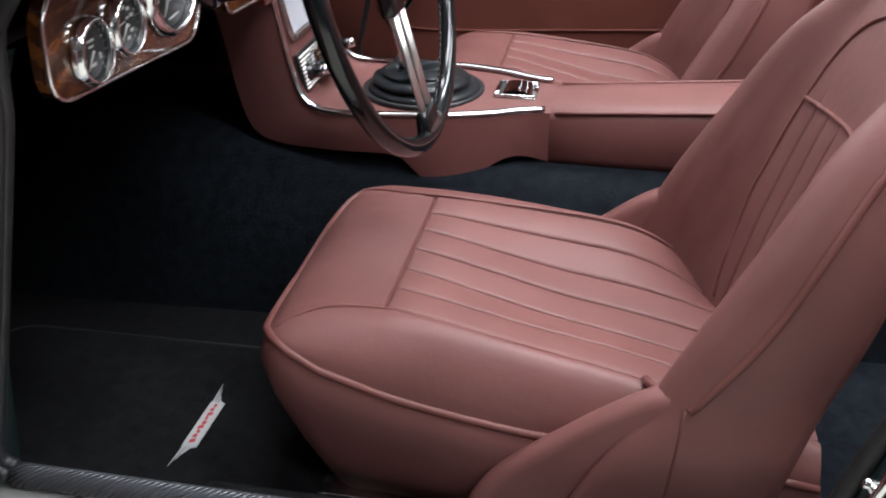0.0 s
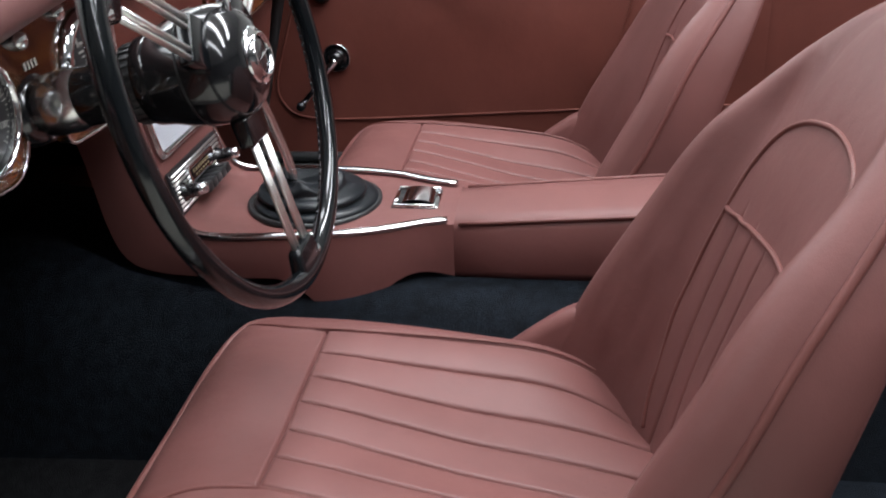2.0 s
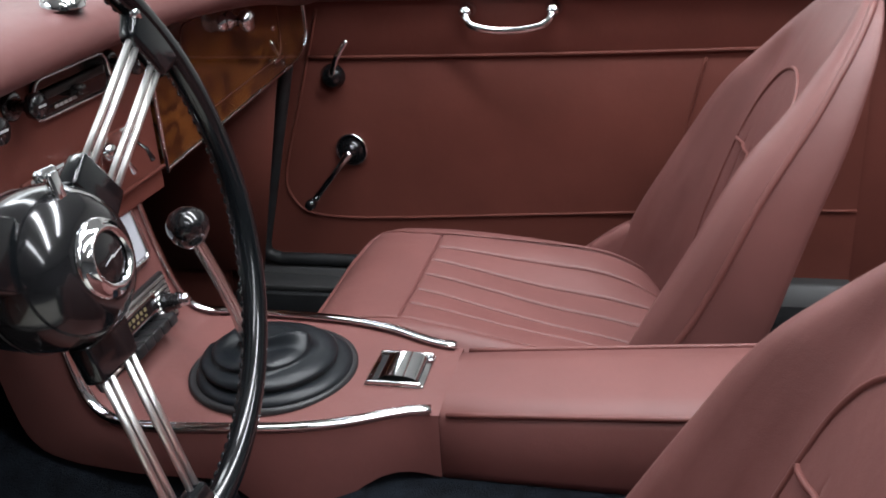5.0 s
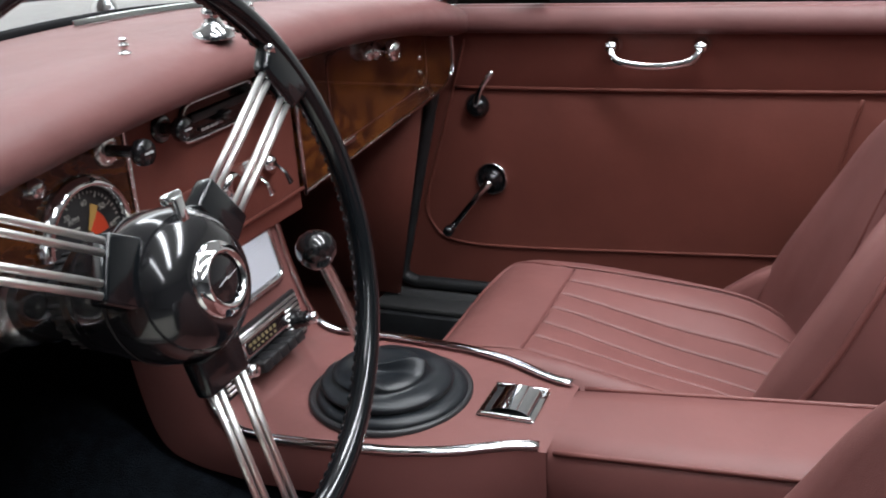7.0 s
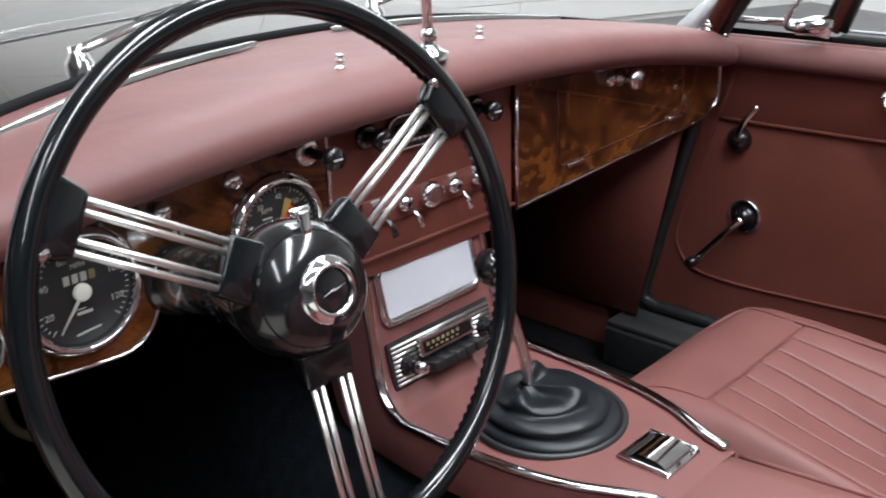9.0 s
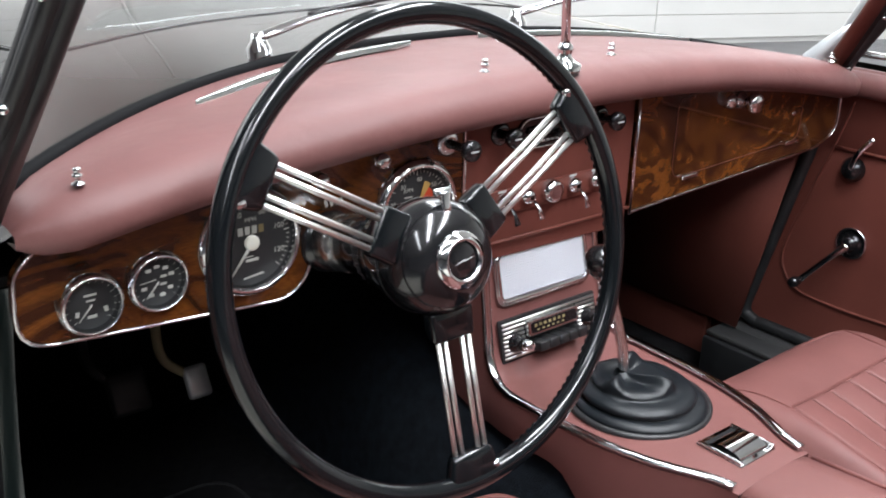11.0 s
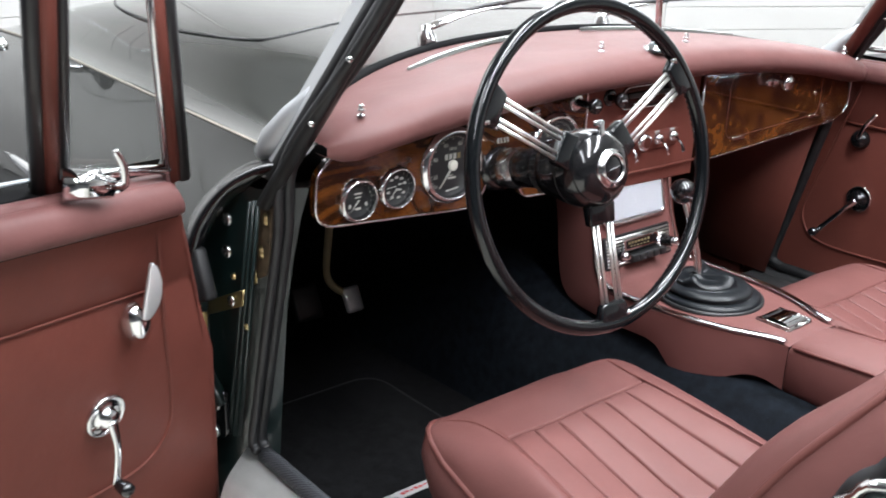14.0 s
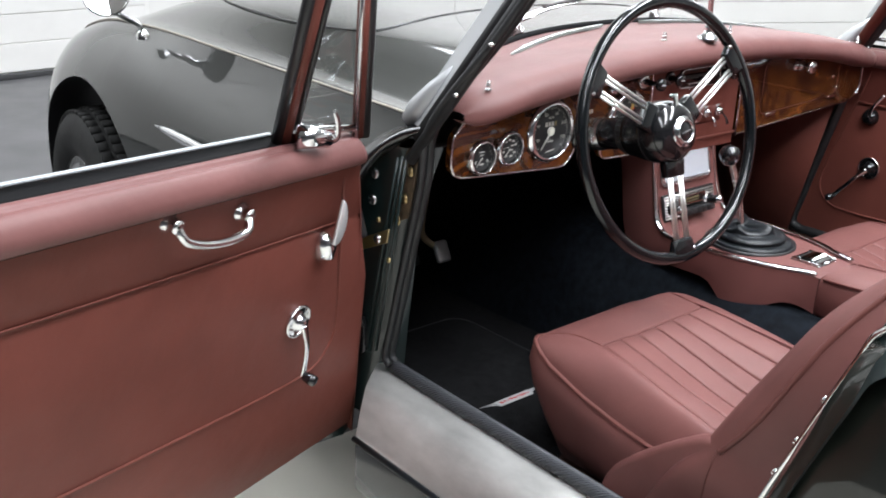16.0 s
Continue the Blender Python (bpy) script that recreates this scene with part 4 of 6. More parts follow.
for off in (0.0, 1.0):
    run = []
    for k, p in enumerate(upright):
        q = upright[min(k + 1, len(upright) - 1)] - upright[max(k - 1, 0)]
        side = q.cross(Vector((1, 0, 0))).normalized()
        run.append(p + Vector((-0.016 * off, 0, 0)) + side * (0.004 * off))
    part("door_seal", tube(run, 0.0080 - 0.0015 * off, 10), RUBBER, BODY, "rubber seal round the door opening")
part("sill_seal", tube([(-0.636, y / 100, 0.3835) for y in range(51, -20, -2)], 0.0120, 14), RIBBED, BODY, "ribbed grey seal strip along the sill")
part("a_post", loft([[(-0.60, 0.47 + s, z), (-0.655, 0.50 + s, z), (-0.665, 0.58 + s, z), (-0.722 + g, 0.62 + s, z)] for z, s, g in ((0.27, 0.07, 0), (0.45, 0.05, 0), (0.60, 0.03, 0), (0.68, 0.01, 0.006), (0.73, -0.005, 0.025), (0.785, -0.03, 0.060))]), JAMB, BODY, "dark painted door hinge pillar")

# ---------------- doors ----------------
DOOR_FRONT = [(0.24, -0.648), (0.30, -0.630), (0.48, -0.578), (0.70, -0.508), (0.83, -0.458), (0.86, -0.445)]


def door(m, name, label, glazed):
    """Door in its own frame: u rearwards, v up, w into the cabin."""
    d = thing(name, label, "car door")

    def P(nm, bm, mat, lab="", parent=None, **kw):
        return part(nm, bm, mat, parent or d, lab, m=m, **kw)

    def edge(v):
        return table(v, DOOR_FRONT)

    def sheet(prof, u1=0.40, n=22):
        return loft([[(lerp(edge(v) + inset, u1, i / n), v, w) for i in range(n + 1)] for v, w, inset in prof])

    lip = 0.034 if glazed else 0.0

    def front(v):
        return lip * max(0.0, min(1.0, (v - 0.48) / 0.34))

    P("trim_panel", sheet([(0.806, 0.006, 0.004 + front(0.806)), (0.78, 0.001, 0.004 + front(0.78)), (0.722, 0.0, 0.004 + front(0.722)), (0.716, -0.003, 0.004 + front(0.716)), (0.710, 0.0, 0.004 + front(0.71)), (0.60, 0.002, 0.004), (0.474, 0.001, 0.004), (0.36, 0.001, 0.004), (0.27, -0.006, 0.003), (0.256, -0.016, 0.004)]), PANEL, "oxblood vinyl door trim panel")
    # flat strip by the glass, a stitched groove, then the padded roll with an undercut
    drop = 0.0 if glazed else 0.008
    section = [(v - drop, w) for v, w in ((0.838, -0.018), (0.8495, -0.017), (0.8530, -0.013), (0.8535, -0.006), (0.8520, -0.0035), (0.8495, -0.0015), (0.8505, 0.0015), (0.8510, 0.005), (0.8490, 0.011), (0.8430, 0.018), (0.8350, 0.0225), (0.8270, 0.0240), (0.8200, 0.0225), (0.8150, 0.0180), (0.8130, 0.0110), (0.8125, 0.003), (0.8125, -0.004))]

    def roll_row(v, w):
        # the front end rounds off towards the edge of the door
        start = edge(v) + lip
        row = []
        for i in range(27):
            d = (i / 26) ** 2 * (0.40 - start)
            k = 1 - max(0.0, 1 - d / 0.014) ** 2
            row.append((start + d, lerp(0.832, v, 0.45 + 0.55 * k), lerp(-0.012, w, k)))
        return row

    P("top_roll", loft([roll_row(v, w) for v, w in section]), VINYL, "padded vinyl roll along the top")
    P("roll_end", loft([[(edge(v) + lip, lerp(0.832, v, 0.45), -0.05), (edge(v) + lip, lerp(0.832, v, 0.45), -0.012)] for v, w in section[3:]]), VINYL)
    P("front_edge", loft([[(edge(v) + k, v, -0.06), (edge(v) + k - 0.004, v, -0.02), (edge(v) + k, v, 0.0), (edge(v) + k + 0.006, v, 0.002)] for v, k in ((v, front(v)) for v in (0.25, 0.35, 0.5, 0.62, 0.70, 0.76, 0.80, 0.845))]), PANEL)
    P("outer_skin", sheet([(0.846, -0.055, 0), (0.80, -0.080, 0), (0.65, -0.098, 0), (0.45, -0.098, 0), (0.27, -0.078, 0), (0.25, -0.05, 0), (0.256, -0.016, 0.014)]), PAINT, "gloss dark outer door skin")
    # raised welt that frames the panel
    seam = smooth_line([(0.40, 0.486, 0), (0.15, 0.478, 0), (-0.10, 0.466, 0), (-0.30, 0.456, 0), (-0.40, 0.455, 0), (-0.452, 0.464, 0), (-0.476, 0.490, 0), (-0.482, 0.520, 0), (-0.470, 0.570, 0), (-0.447, 0.640, 0), (-0.424, 0.716, 0), (-0.400, 0.795, 0)], 6)
    P("welt", tube([(p.x, p.y, 0.0018) for p in seam], 0.0026, 6), PANEL)
    P("welt", tube([(-0.42 + 0.82 * i / 20, 0.719 + 0.012 * (i / 20) ** 2, 0.0012 if glazed else 0.002) for i in range(21)], 0.0014 if glazed else 0.0030, 6), PANEL)
    P("welt", tube(smooth_line([(0.175, 0.715, 0.002), (0.150, 0.60, 0.002), (0.130, 0.475, 0.002)], 6), 0.0022, 6), PANEL)
    # pull handle
    ur, vr, uf, vf = (-0.051, 0.798, -0.177, 0.785) if glazed else (-0.040, 0.789, -0.166, 0.788)

    stand = 0.014 if glazed else 0.0

    def grip(t, v, w):
        return (lerp(ur, uf, t), lerp(vr, vf, t) + v, w if w < 0.01 else w - stand)

    pull = P("pull_handle", tube(smooth_line([grip(0, 0, 0.006), grip(0, -0.001, 0.030), grip(0.07, -0.015, 0.040), grip(0.28, -0.022, 0.042), grip(0.5, -0.024, 0.042), grip(0.72, -0.022, 0.042), grip(0.93, -0.015, 0.040), grip(1, -0.001, 0.030), grip(1, 0, 0.006)], 7), [0.0045] * 8 + [0.0058] * 40 + [0.0045] * 9, 12), CHROME, "curved chrome pull handle")
    for t in (0, 1):
        P("handle_boss", lathe([(0.0125, 0.0), (0.0125, 0.003), (0.009, 0.006), (0.0075, 0.012), (0.0090, 0.024 - stand * 0.7), (0.0085, 0.032 - stand), (0, 0.034 - stand)], 24, pose(*grip(t, 0, 0.003))), CHROME, parent=pull)
    # latch lever
    if glazed:
        lev = P("latch_boss", lathe([(0.020, 0), (0.020, 0.004), (0.016, 0.012), (0.012, 0.020), (0.0, 0.022)], 28, pose(-0.384, 0.688, 0.002, 0, 0, -18) @ Matrix.Diagonal((0.75, 1.25, 1, 1))), CHROME, "oval chrome door latch boss")
        blade = rounded([(-0.376, 0.700), (-0.374, 0.772), (-0.386, 0.762), (-0.396, 0.742), (-0.399, 0.722), (-0.394, 0.706), (-0.386, 0.698)], 0.006)
        P("latch_lever", plate(blade, 0.004, pose(0, 0, 0.026), 0.0014), ALLOY, "flat chrome latch blade", parent=lev)
    else:
        lev = P("latch_boss", lathe([(0.020, 0), (0.020, 0.004), (0.016, 0.010), (0.012, 0.016), (0.0, 0.018)], 28, pose(-0.384, 0.690, 0.002)), BLACK, "black door latch boss")
        P("latch_lever", tube(smooth_line([(-0.384, 0.690, 0.014), (-0.377, 0.704, 0.024), (-0.366, 0.726, 0.028), (-0.350, 0.750, 0.022)], 6), [0.0050] * 6 + [0.0044] * 6 + [0.0048] * 4 + [0.0050, 0.0045, 0.003], 10, flat=0.6), CHROME, "thin chrome latch lever", parent=lev)
    # window winder
    esc = P("winder_plate", lathe([(0.0262, 0), (0.0268, 0.004), (0.0250, 0.0068), (0.0230, 0.0060), (0.0222, 0.0040)], 36, pose(-0.364, 0.572, 0.002)), CHROME, "round chrome winder plate")
    # passenger dish is black to paint the dark reflection in its chrome
    P("winder_dish", lathe([(0.0228, 0.004), (0.0160, 0.0035), (0.0120, 0.008), (0.0100, 0.016), (0, 0.018)], 32, pose(-0.364, 0.572, 0.002)), CHROME if glazed else BLACK, parent=esc)
    end = (-0.372, 0.490) if glazed else (-0.428, 0.492)
    P("winder_arm", tube(smooth_line([(-0.364, 0.570, 0.016), (lerp(-0.364, end[0], 0.4), lerp(0.570, end[1], 0.4), 0.028), (*end, 0.030)], 6), [0.0075, 0.007, 0.0065, 0.006, 0.0055, 0.005, 0.005, 0.005, 0.005, 0.0052, 0.0055, 0.006, 0.0065], 8, flat=0.6), CHROME, parent=esc)
    P("winder_knob", lathe([(0.004, 0), (0.0075, 0.004), (0.009, 0.014), (0.008, 0.022), (0, 0.025)], 20, pose(end[0], end[1], 0.030)), BLACK, "black winder knob", parent=esc)
    # lowered glass and its slot, quarter light frame
    P("window_slot", box(0.67, 0.030, 0.036, (0.065, 0.836, -0.036), 0.004), SLOT, "black window slot seal")
    glass = P("drop_glass", box(0.64, 0.012, 0.005, (0.06, 0.852, -0.036), 0.0012), GLASS, "top edge of the lowered window glass")
    glass.visible_shadow = False
    P("glass_edge", box(0.64, 0.004, 0.0050, (0.06, 0.859, -0.036), 0.0014), GLASSEDGE, "pale ground edge of the glass", parent=glass)

    def post(a, b, r, mat, nm, lab="", flat=1.0):
        return P(nm, tube([a, b], r, 8, flat=flat), mat, lab)

    if glazed:
        front_a, front_b = (-0.413, 0.850, 0.000), (-0.318, 1.13, 0.000)
        rear_a, rear_b = (-0.274, 0.852, -0.022), (-0.156, 1.13, 0.064)
    else:
        front_a, front_b = (-0.436, 0.850, -0.028), (-0.330, 1.10, -0.045)
        rear_a, rear_b = (-0.272, 0.858, -0.028), (-0.190, 1.10, -0.045)
    post(front_a, front_b, 0.0095, PANEL, "quarterlight_post", "oxblood front post of the quarter light", 0.8)
    off = Vector((-0.014, 0.0, 0.001))
    post(Vector(front_a) + off, Vector(front_b) + off, 0.0085, SATINBLACK, "post_edge", "black outer edge of the post")
    off = Vector((0.010, 0.0, 0.004))
    post(Vector(front_a) + off, Vector(front_b) + off, 0.003, CHROME, "post_bead")
    post(rear_a, rear_b, 0.0090, PANEL, "quarterlight_post", "oxblood rear post of the quarter light", 0.8)
    off = Vector((-0.013, 0.0, 0.004))
    post(Vector(rear_a) + off, Vector(rear_b) + off, 0.0045, SATINBLACK, "post_cover", "black channel beside the rear post")
    post(Vector(rear_a) - off * 0.9, Vector(rear_b) - off * 0.9, 0.0075, SATINBLACK, "post_channel")
    P("quarterlight_rail", tube([(front_a[0] + 0.011, 0.864, front_a[2] + 0.002), (rear_a[0] - 0.013, 0.866, rear_a[2] + 0.002)], 0.0055, 8), CHROME, "chrome lower rail of the quarter light")
    ql = P("quarterlight_pane", loft([[(front_a[0] + 0.010, 0.866, front_a[2] - 0.002), (rear_a[0] - 0.008, 0.868, rear_a[2] - 0.002)], [(front_b[0] + 0.005, front_b[1], front_b[2] - 0.002), (rear_b[0] - 0.010, rear_b[1], rear_b[2] - 0.002)]]), GLASS)
    if (ql.data.polygons[0].normal.dot(m.to_3x3() @ Vector((0, 0, 1)))) < 0:
        ql.data.flip_normals()
    ql.visible_shadow = False
    catch = P("quarterlight_catch", tube([(-0.266, 0.868, 0.000), (-0.284, 0.870, 0.012), (-0.306, 0.867, 0.022)], [0.016, 0.014, 0.010], 16), CHROME, "chrome quarter light catch")
    P("catch_lever", tube(smooth_line([(-0.300, 0.866, 0.020), (-0.316, 0.870, 0.026), (-0.312, 0.890, 0.026), (-0.300, 0.907, 0.024)], 5), [0.007, 0.007, 0.0065, 0.006, 0.006, 0.0055, 0.005, 0.005, 0.0048, 0.0045, 0.0045, 0.004, 0.004, 0.0035, 0.003, 0.0025], 8, flat=0.6), CHROME, parent=catch)
    return d


PASS = Matrix(((0, 0, -1, 0.655), (-1, 0, 0, 0), (0, 1, 0, 0), (0, 0, 0, 1)))
DRIV = Matrix(((-0.927, 0.154, 0.342, -1.3135), (-0.366, -0.173, -0.914, 0.3863), (0.081, 0.973, -0.216, 0.0477), (0, 0, 0, 1)))
door(PASS, "car_door", "closed passenger door with oxblood vinyl trim and chrome fittings", False)
door(DRIV, "car_door", "open driver's door with oxblood vinyl trim and chrome fittings", True)

# ---------------- dash details ----------------


def words(text, size, m, mat, parent, name="lettering", origin=None, depth=0.0002):
    cu = bpy.data.curves.new(name, "FONT")
    cu.body, cu.size, cu.align_x, cu.align_y, cu.extrude = text, size, "CENTER", "CENTER", depth
    tmp = new("tmp", cu)
    bpy.context.view_layer.update()
    me = bpy.data.meshes.new_from_object(tmp)
    bpy.data.objects.remove(tmp)
    me.transform((Matrix.Translation(-origin) if origin is not None else Matrix()) @ m)
    me.materials.clear()
    me.materials.append(mat)
    ob = new(name, me)
    ob.parent = parent
    return ob


def bars(rows, m, mat, parent, origin, name="marking"):
    """Small flat bars (x, y, width, height, turn) on a face, one mesh."""
    bm = bmesh.new()
    for x, y, w, h, turn in rows:
        one = box(w, h, 0.0004, (0, 0, 0.0002))
        one.transform(pose(x, y, 0, 0, 0, turn))
        me = bpy.data.meshes.new("t")
        one.to_mesh(me)
        one.free()
        bm.from_mesh(me)
        bpy.data.meshes.remove(me)
    bm.transform(Matrix.Translation(-origin) @ m)
    return part(name, bm, mat, parent, smooth=False)


gauge_obs = [o for o in DASH.children if o.name.startswith("gauge")]
for g, (gx, gz, r, label) in zip(gauge_obs, GAUGES):
    m = face(gx, gz, FACE_Y - 0.0030)
    big = r > 0.04
    ticks = []
    n = 40 if big else 16
    for i in range(n + 1):
        a = radians(225 - 270 * i / n)
        long = i % 4 == 0
        ln = r * (0.10 if long else 0.05)
        rr = r * 0.79 - ln / 2
        ticks.append((rr * math.cos(a), rr * math.sin(a), ln, r * 0.016, math.degrees(a)))
    bars(ticks, m, MARK, g, DO)
    if gx == GAUGES[2][0]:
        for i, t in enumerate(("20", "40", "60", "80", "100", "120")):
            a = radians(205 - 46 * i)
            words(t, r * 0.15, m @ pose(r * 0.62 * math.cos(a), r * 0.60 * math.sin(a), 0.0002), MARK, g, origin=DO)
        words("MPH", r * 0.12, m @ pose(0, r * 0.44, 0.0002), MARK, g, origin=DO)
        bars([(-r * 0.21 + r * 0.14 * i, r * 0.24, r * 0.10, r * 0.15, 0) for i in range(3)], m, MARK, g, DO)
        bars([(r * 0.21, r * 0.24, r * 0.10, r * 0.15, 0)], m, AMBER, g, DO)
        bars([(-r * 0.08, -r * 0.27, r * 0.22, r * 0.02, 0), (0, -r * 0.34, r * 0.26, r * 0.05, 0), (r * 0.02, -r * 0.66, r * 0.42, r * 0.035, 6)], m, MARK, g, DO)
        needle = (-128, 0.72)
    elif big:
        for i, t in enumerate(("10", "20", "30", "40", "50", "60")):
            a = radians(205 - 40 * i)
            words(t, r * 0.14, m @ pose(r * 0.62 * math.cos(a), r * 0.60 * math.sin(a), 0.0002), MARK, g, origin=DO)
        words("RPM", r * 0.13, m @ pose(-r * 0.22, r * 0.40, 0.0002), MARK, g, origin=DO)
        bars([(-r * 0.22, r * 0.26, r * 0.20, r * 0.035, 0), (-r * 0.16, r * 0.16, r * 0.12, r * 0.03, 0)], m, MARK, g, DO)
        for mat_, a0, a1, r0, r1, lift in ((DIALYELLOW, 70, 52, 0.16, 0.58, 0.0004), (DIALRED, 52, -8, 0.16, 0.50, 0.0004)):
            pts = [(r * r0 * math.cos(radians(lerp(a0, a1, i / 8))), r * r0 * math.sin(radians(lerp(a0, a1, i / 8)))) for i in range(9)] + [(r * r1 * math.cos(radians(lerp(a1, a0, i / 8))), r * r1 * math.sin(radians(lerp(a1, a0, i / 8)))) for i in range(9)]
            bm = plate(pts, 0.0003, m @ pose(0, 0, lift))
            bm.transform(Matrix.Translation(-DO))
            part("warning_sector", bm, mat_, g, smooth=False)
        needle = (-140, 0.70)
    else:
        first = gx == GAUGES[0][0]
        if first:
            bars([(0, r * 0.30, r * 0.40, r * 0.07, 0), (0, r * 0.12, r * 0.28, r * 0.06, 0), (0, -r * 0.42, r * 0.30, r * 0.10, 0), (r * 0.45, -r * 0.26, r * 0.12, r * 0.18, 10), (-r * 0.45, -r * 0.26, r * 0.12, r * 0.18, -10)], m, MARK, g, DO)
        else:
            bars([(r * 0.5 * math.cos(radians(a)), r * 0.5 * math.sin(radians(a)), r * 0.18, r * 0.11, 0) for a in (20, 55, 90, 125, 200, 240, 285, 325)] + [(r * 0.2, r * 0.14, r * 0.2, r * 0.08, 0), (r * 0.18, -r * 0.12, r * 0.22, r * 0.08, 0)], m, MARK, g, DO)
            bm = tube([(-r * 0.08, r * 0.10, 0.002), (-r * 0.62, r * 0.04, 0.002)], [0.0006, 0.0004], 6)
            bm.transform(Matrix.Translation(-DO) @ m)
            part("needle", bm, MARK, g)
        needle = (-132, 0.66)
    a = radians(needle[0])
    bm = tube([(0, 0, 0.0024), (r * needle[1] * math.cos(a), r * needle[1] * math.sin(a), 0.0024)], [0.0019 if big else 0.0010, 0.0009 if big else 0.0004], 6)
    bm.transform(Matrix.Translation(-DO) @ m)
    part("needle", bm, MARK, g, "white needle")
    if big:
        bm = lathe([(r * 0.145, 0), (r * 0.145, 0.003), (r * 0.12, 0.0042), (0, 0.0045)], 24, m)
        bm.transform(Matrix.Translation(-DO))
        part("needle_cap", bm, LENS if gx == GAUGES[2][0] else SATIN, g)


def dash_lathe(name, prof, x, z, mat, label="", parent=None, y=FACE_Y, seg=28):
    return dash_part(name, lathe(prof, seg, face(x, z, y)), mat, label, parent)


BUTTON = [(0.0085, 0), (0.0085, 0.004), (0.0065, 0.009), (0, 0.011)]
dash_lathe("warning_lamp", BUTTON, -0.246, 0.845, CHROME, "small round chrome warning lamp")
dash_lathe("warning_lamp", BUTTON, -0.318, 0.836, CHROME, "small round chrome warning lamp")
bars([(-0.012 + 0.006 * i, 0.0, 0.0035, 0.0075, 15) for i in range(4)], face(-0.300, 0.812, FACE_Y - 0.0005), MARK, DASH, DO, "switch_legend")


def pull_knob(x, z, y=FACE_Y, length=0.030, plate_mat=None):
    e = dash_lathe("escutcheon", [(0.0135, 0), (0.0135, 0.002), (0.010, 0.005), (0.006, 0.005)], x, z, plate_mat or BLACK, "round escutcheon", y=y)
    dash_lathe("pull_stem", [(0.0052, 0), (0.0048, length)], x, z, BLACK, parent=e, y=y)
    dash_lathe("pull_knob", [(0.005, length - 0.004), (0.0108, length - 0.002), (0.0115, length + 0.003), (0.0104, length + 0.007), (0, length + 0.008)], x, z, BLACK, "black plastic pull knob", e, y)
    bars([(0, 0, 0.010, 0.0018, 0)], face(x, z, y - length - 0.0082), SILVERPRINT, e, DO, "knob_legend")


pull_knob(-0.160, 0.850, plate_mat=SATIN, length=0.036)
pull_knob(-0.083, 0.848, 0.414, 0.022)
pull_knob(0.078, 0.846, 0.414, 0.026)
heater = dash_part("heater_control", plate(rounded([(-0.062, 0.826), (0.070, 0.824), (0.066, 0.860), (-0.054, 0.860)], 0.014), 0.006, face(0, 0, 0.411), 0.002), BLACK, "black heater control with bright rim", smooth=False)
loop = rounded([(-0.062, 0.826), (0.070, 0.824), (0.066, 0.860), (-0.054, 0.860)], 0.014)
dash_part("heater_rim", tube([(a, 0.409, b) for a, b in loop], 0.0016, 6, closed=True), CHROME, parent=heater)
dash_part("heater_slot", box(0.10, 0.004, 0.008, (0.006, 0.408, 0.846), 0.002), SATINBLACK, parent=heater)
dash_part("heater_slider", box(0.012, 0.016, 0.010, (0.000, 0.404, 0.840), 0.003), BLACK, parent=heater)
bars([(-0.028 + 0.0075 * i, -0.0105, 0.0055, 0.0028, 0) for i in range(5)], face(0, 0.843, 0.4085), SILVERPRINT, heater, DO, "heater_legend")

strip = dash_part("switch_strip", box(0.185, 0.004, 0.030, (-0.004, 0.411, 0.768), 0.0015), PANEL, "switch strip with chrome toggles")
for i in range(5):
    x = -0.080 + 0.038 * i
    z = 0.770
    if i == 2:
        dash_lathe("ignition_lock", [(0.0145, 0), (0.0145, 0.006), (0.012, 0.012), (0.008, 0.013), (0, 0.011)], x, z, CHROME, "chrome ignition lock", strip, 0.409)
        continue
    dash_lathe("toggle_collar", [(0.0095, 0), (0.0095, 0.005), (0.006, 0.010), (0.003, 0.011)], x, z, CHROME, parent=strip, y=0.409)
    dash_part("toggle", tube([(x, 0.398, z), (x + 0.002, 0.388, z - 0.010), (x + 0.004, 0.384, z - 0.022)], [0.0022, 0.0030, 0.0052], 8, flat=0.5), CHROME if i % 2 else BLACK, "switch lever", parent=strip)
    bars([(x, 0.0115, 0.012, 0.0028, 0)], face(0, z, 0.4085), SILVERPRINT, strip, DO, "switch_legend")
dash_part("panel_strip", tube([(0.145, 0.4085, 0.710), (0.145, 0.4085, 0.872)], 0.0024, 6), CHROME, "bright joint strip")
dash_part("panel_strip", tube([(-0.136, 0.4085, 0.716), (-0.136, 0.4085, 0.868)], 0.0010, 6), SATIN)
dash_part("lower_seam", tube([(-0.13, 0.4085, 0.722), (0.14, 0.4085, 0.720)], 0.0022, 6), PANEL)
# glovebox lid fittings
lidline = rounded([(0.225, 0.742), (0.520, 0.754), (0.520, 0.852), (0.225, 0.852)], 0.02)
dash_part("lid_groove", tube([(a, 0.4103, b) for a, b in lidline], 0.0005, 5, closed=True), SEAM, "dark shut line of the glovebox lid")
gk = dash_lathe("glovebox_knob", [(0.012, 0), (0.012, 0.003), (0.007, 0.006), (0.006, 0.014), (0.012, 0.018), (0.0145, 0.024), (0.012, 0.030), (0, 0.032)], 0.360, 0.832, CHROME, "chrome glovebox knob")
dash_lathe("knob_rose", [(0.010, 0), (0.010, 0.003), (0.006, 0.007), (0, 0.008)], 0.338, 0.833, CHROME, parent=gk)
for x, z in ((0.262, 0.741), (0.500, 0.752)):
    dash_part("lid_hinge", box(0.034, 0.004, 0.006, (x, 0.408, z), 0.0015), CHROME, "small chrome hinge")
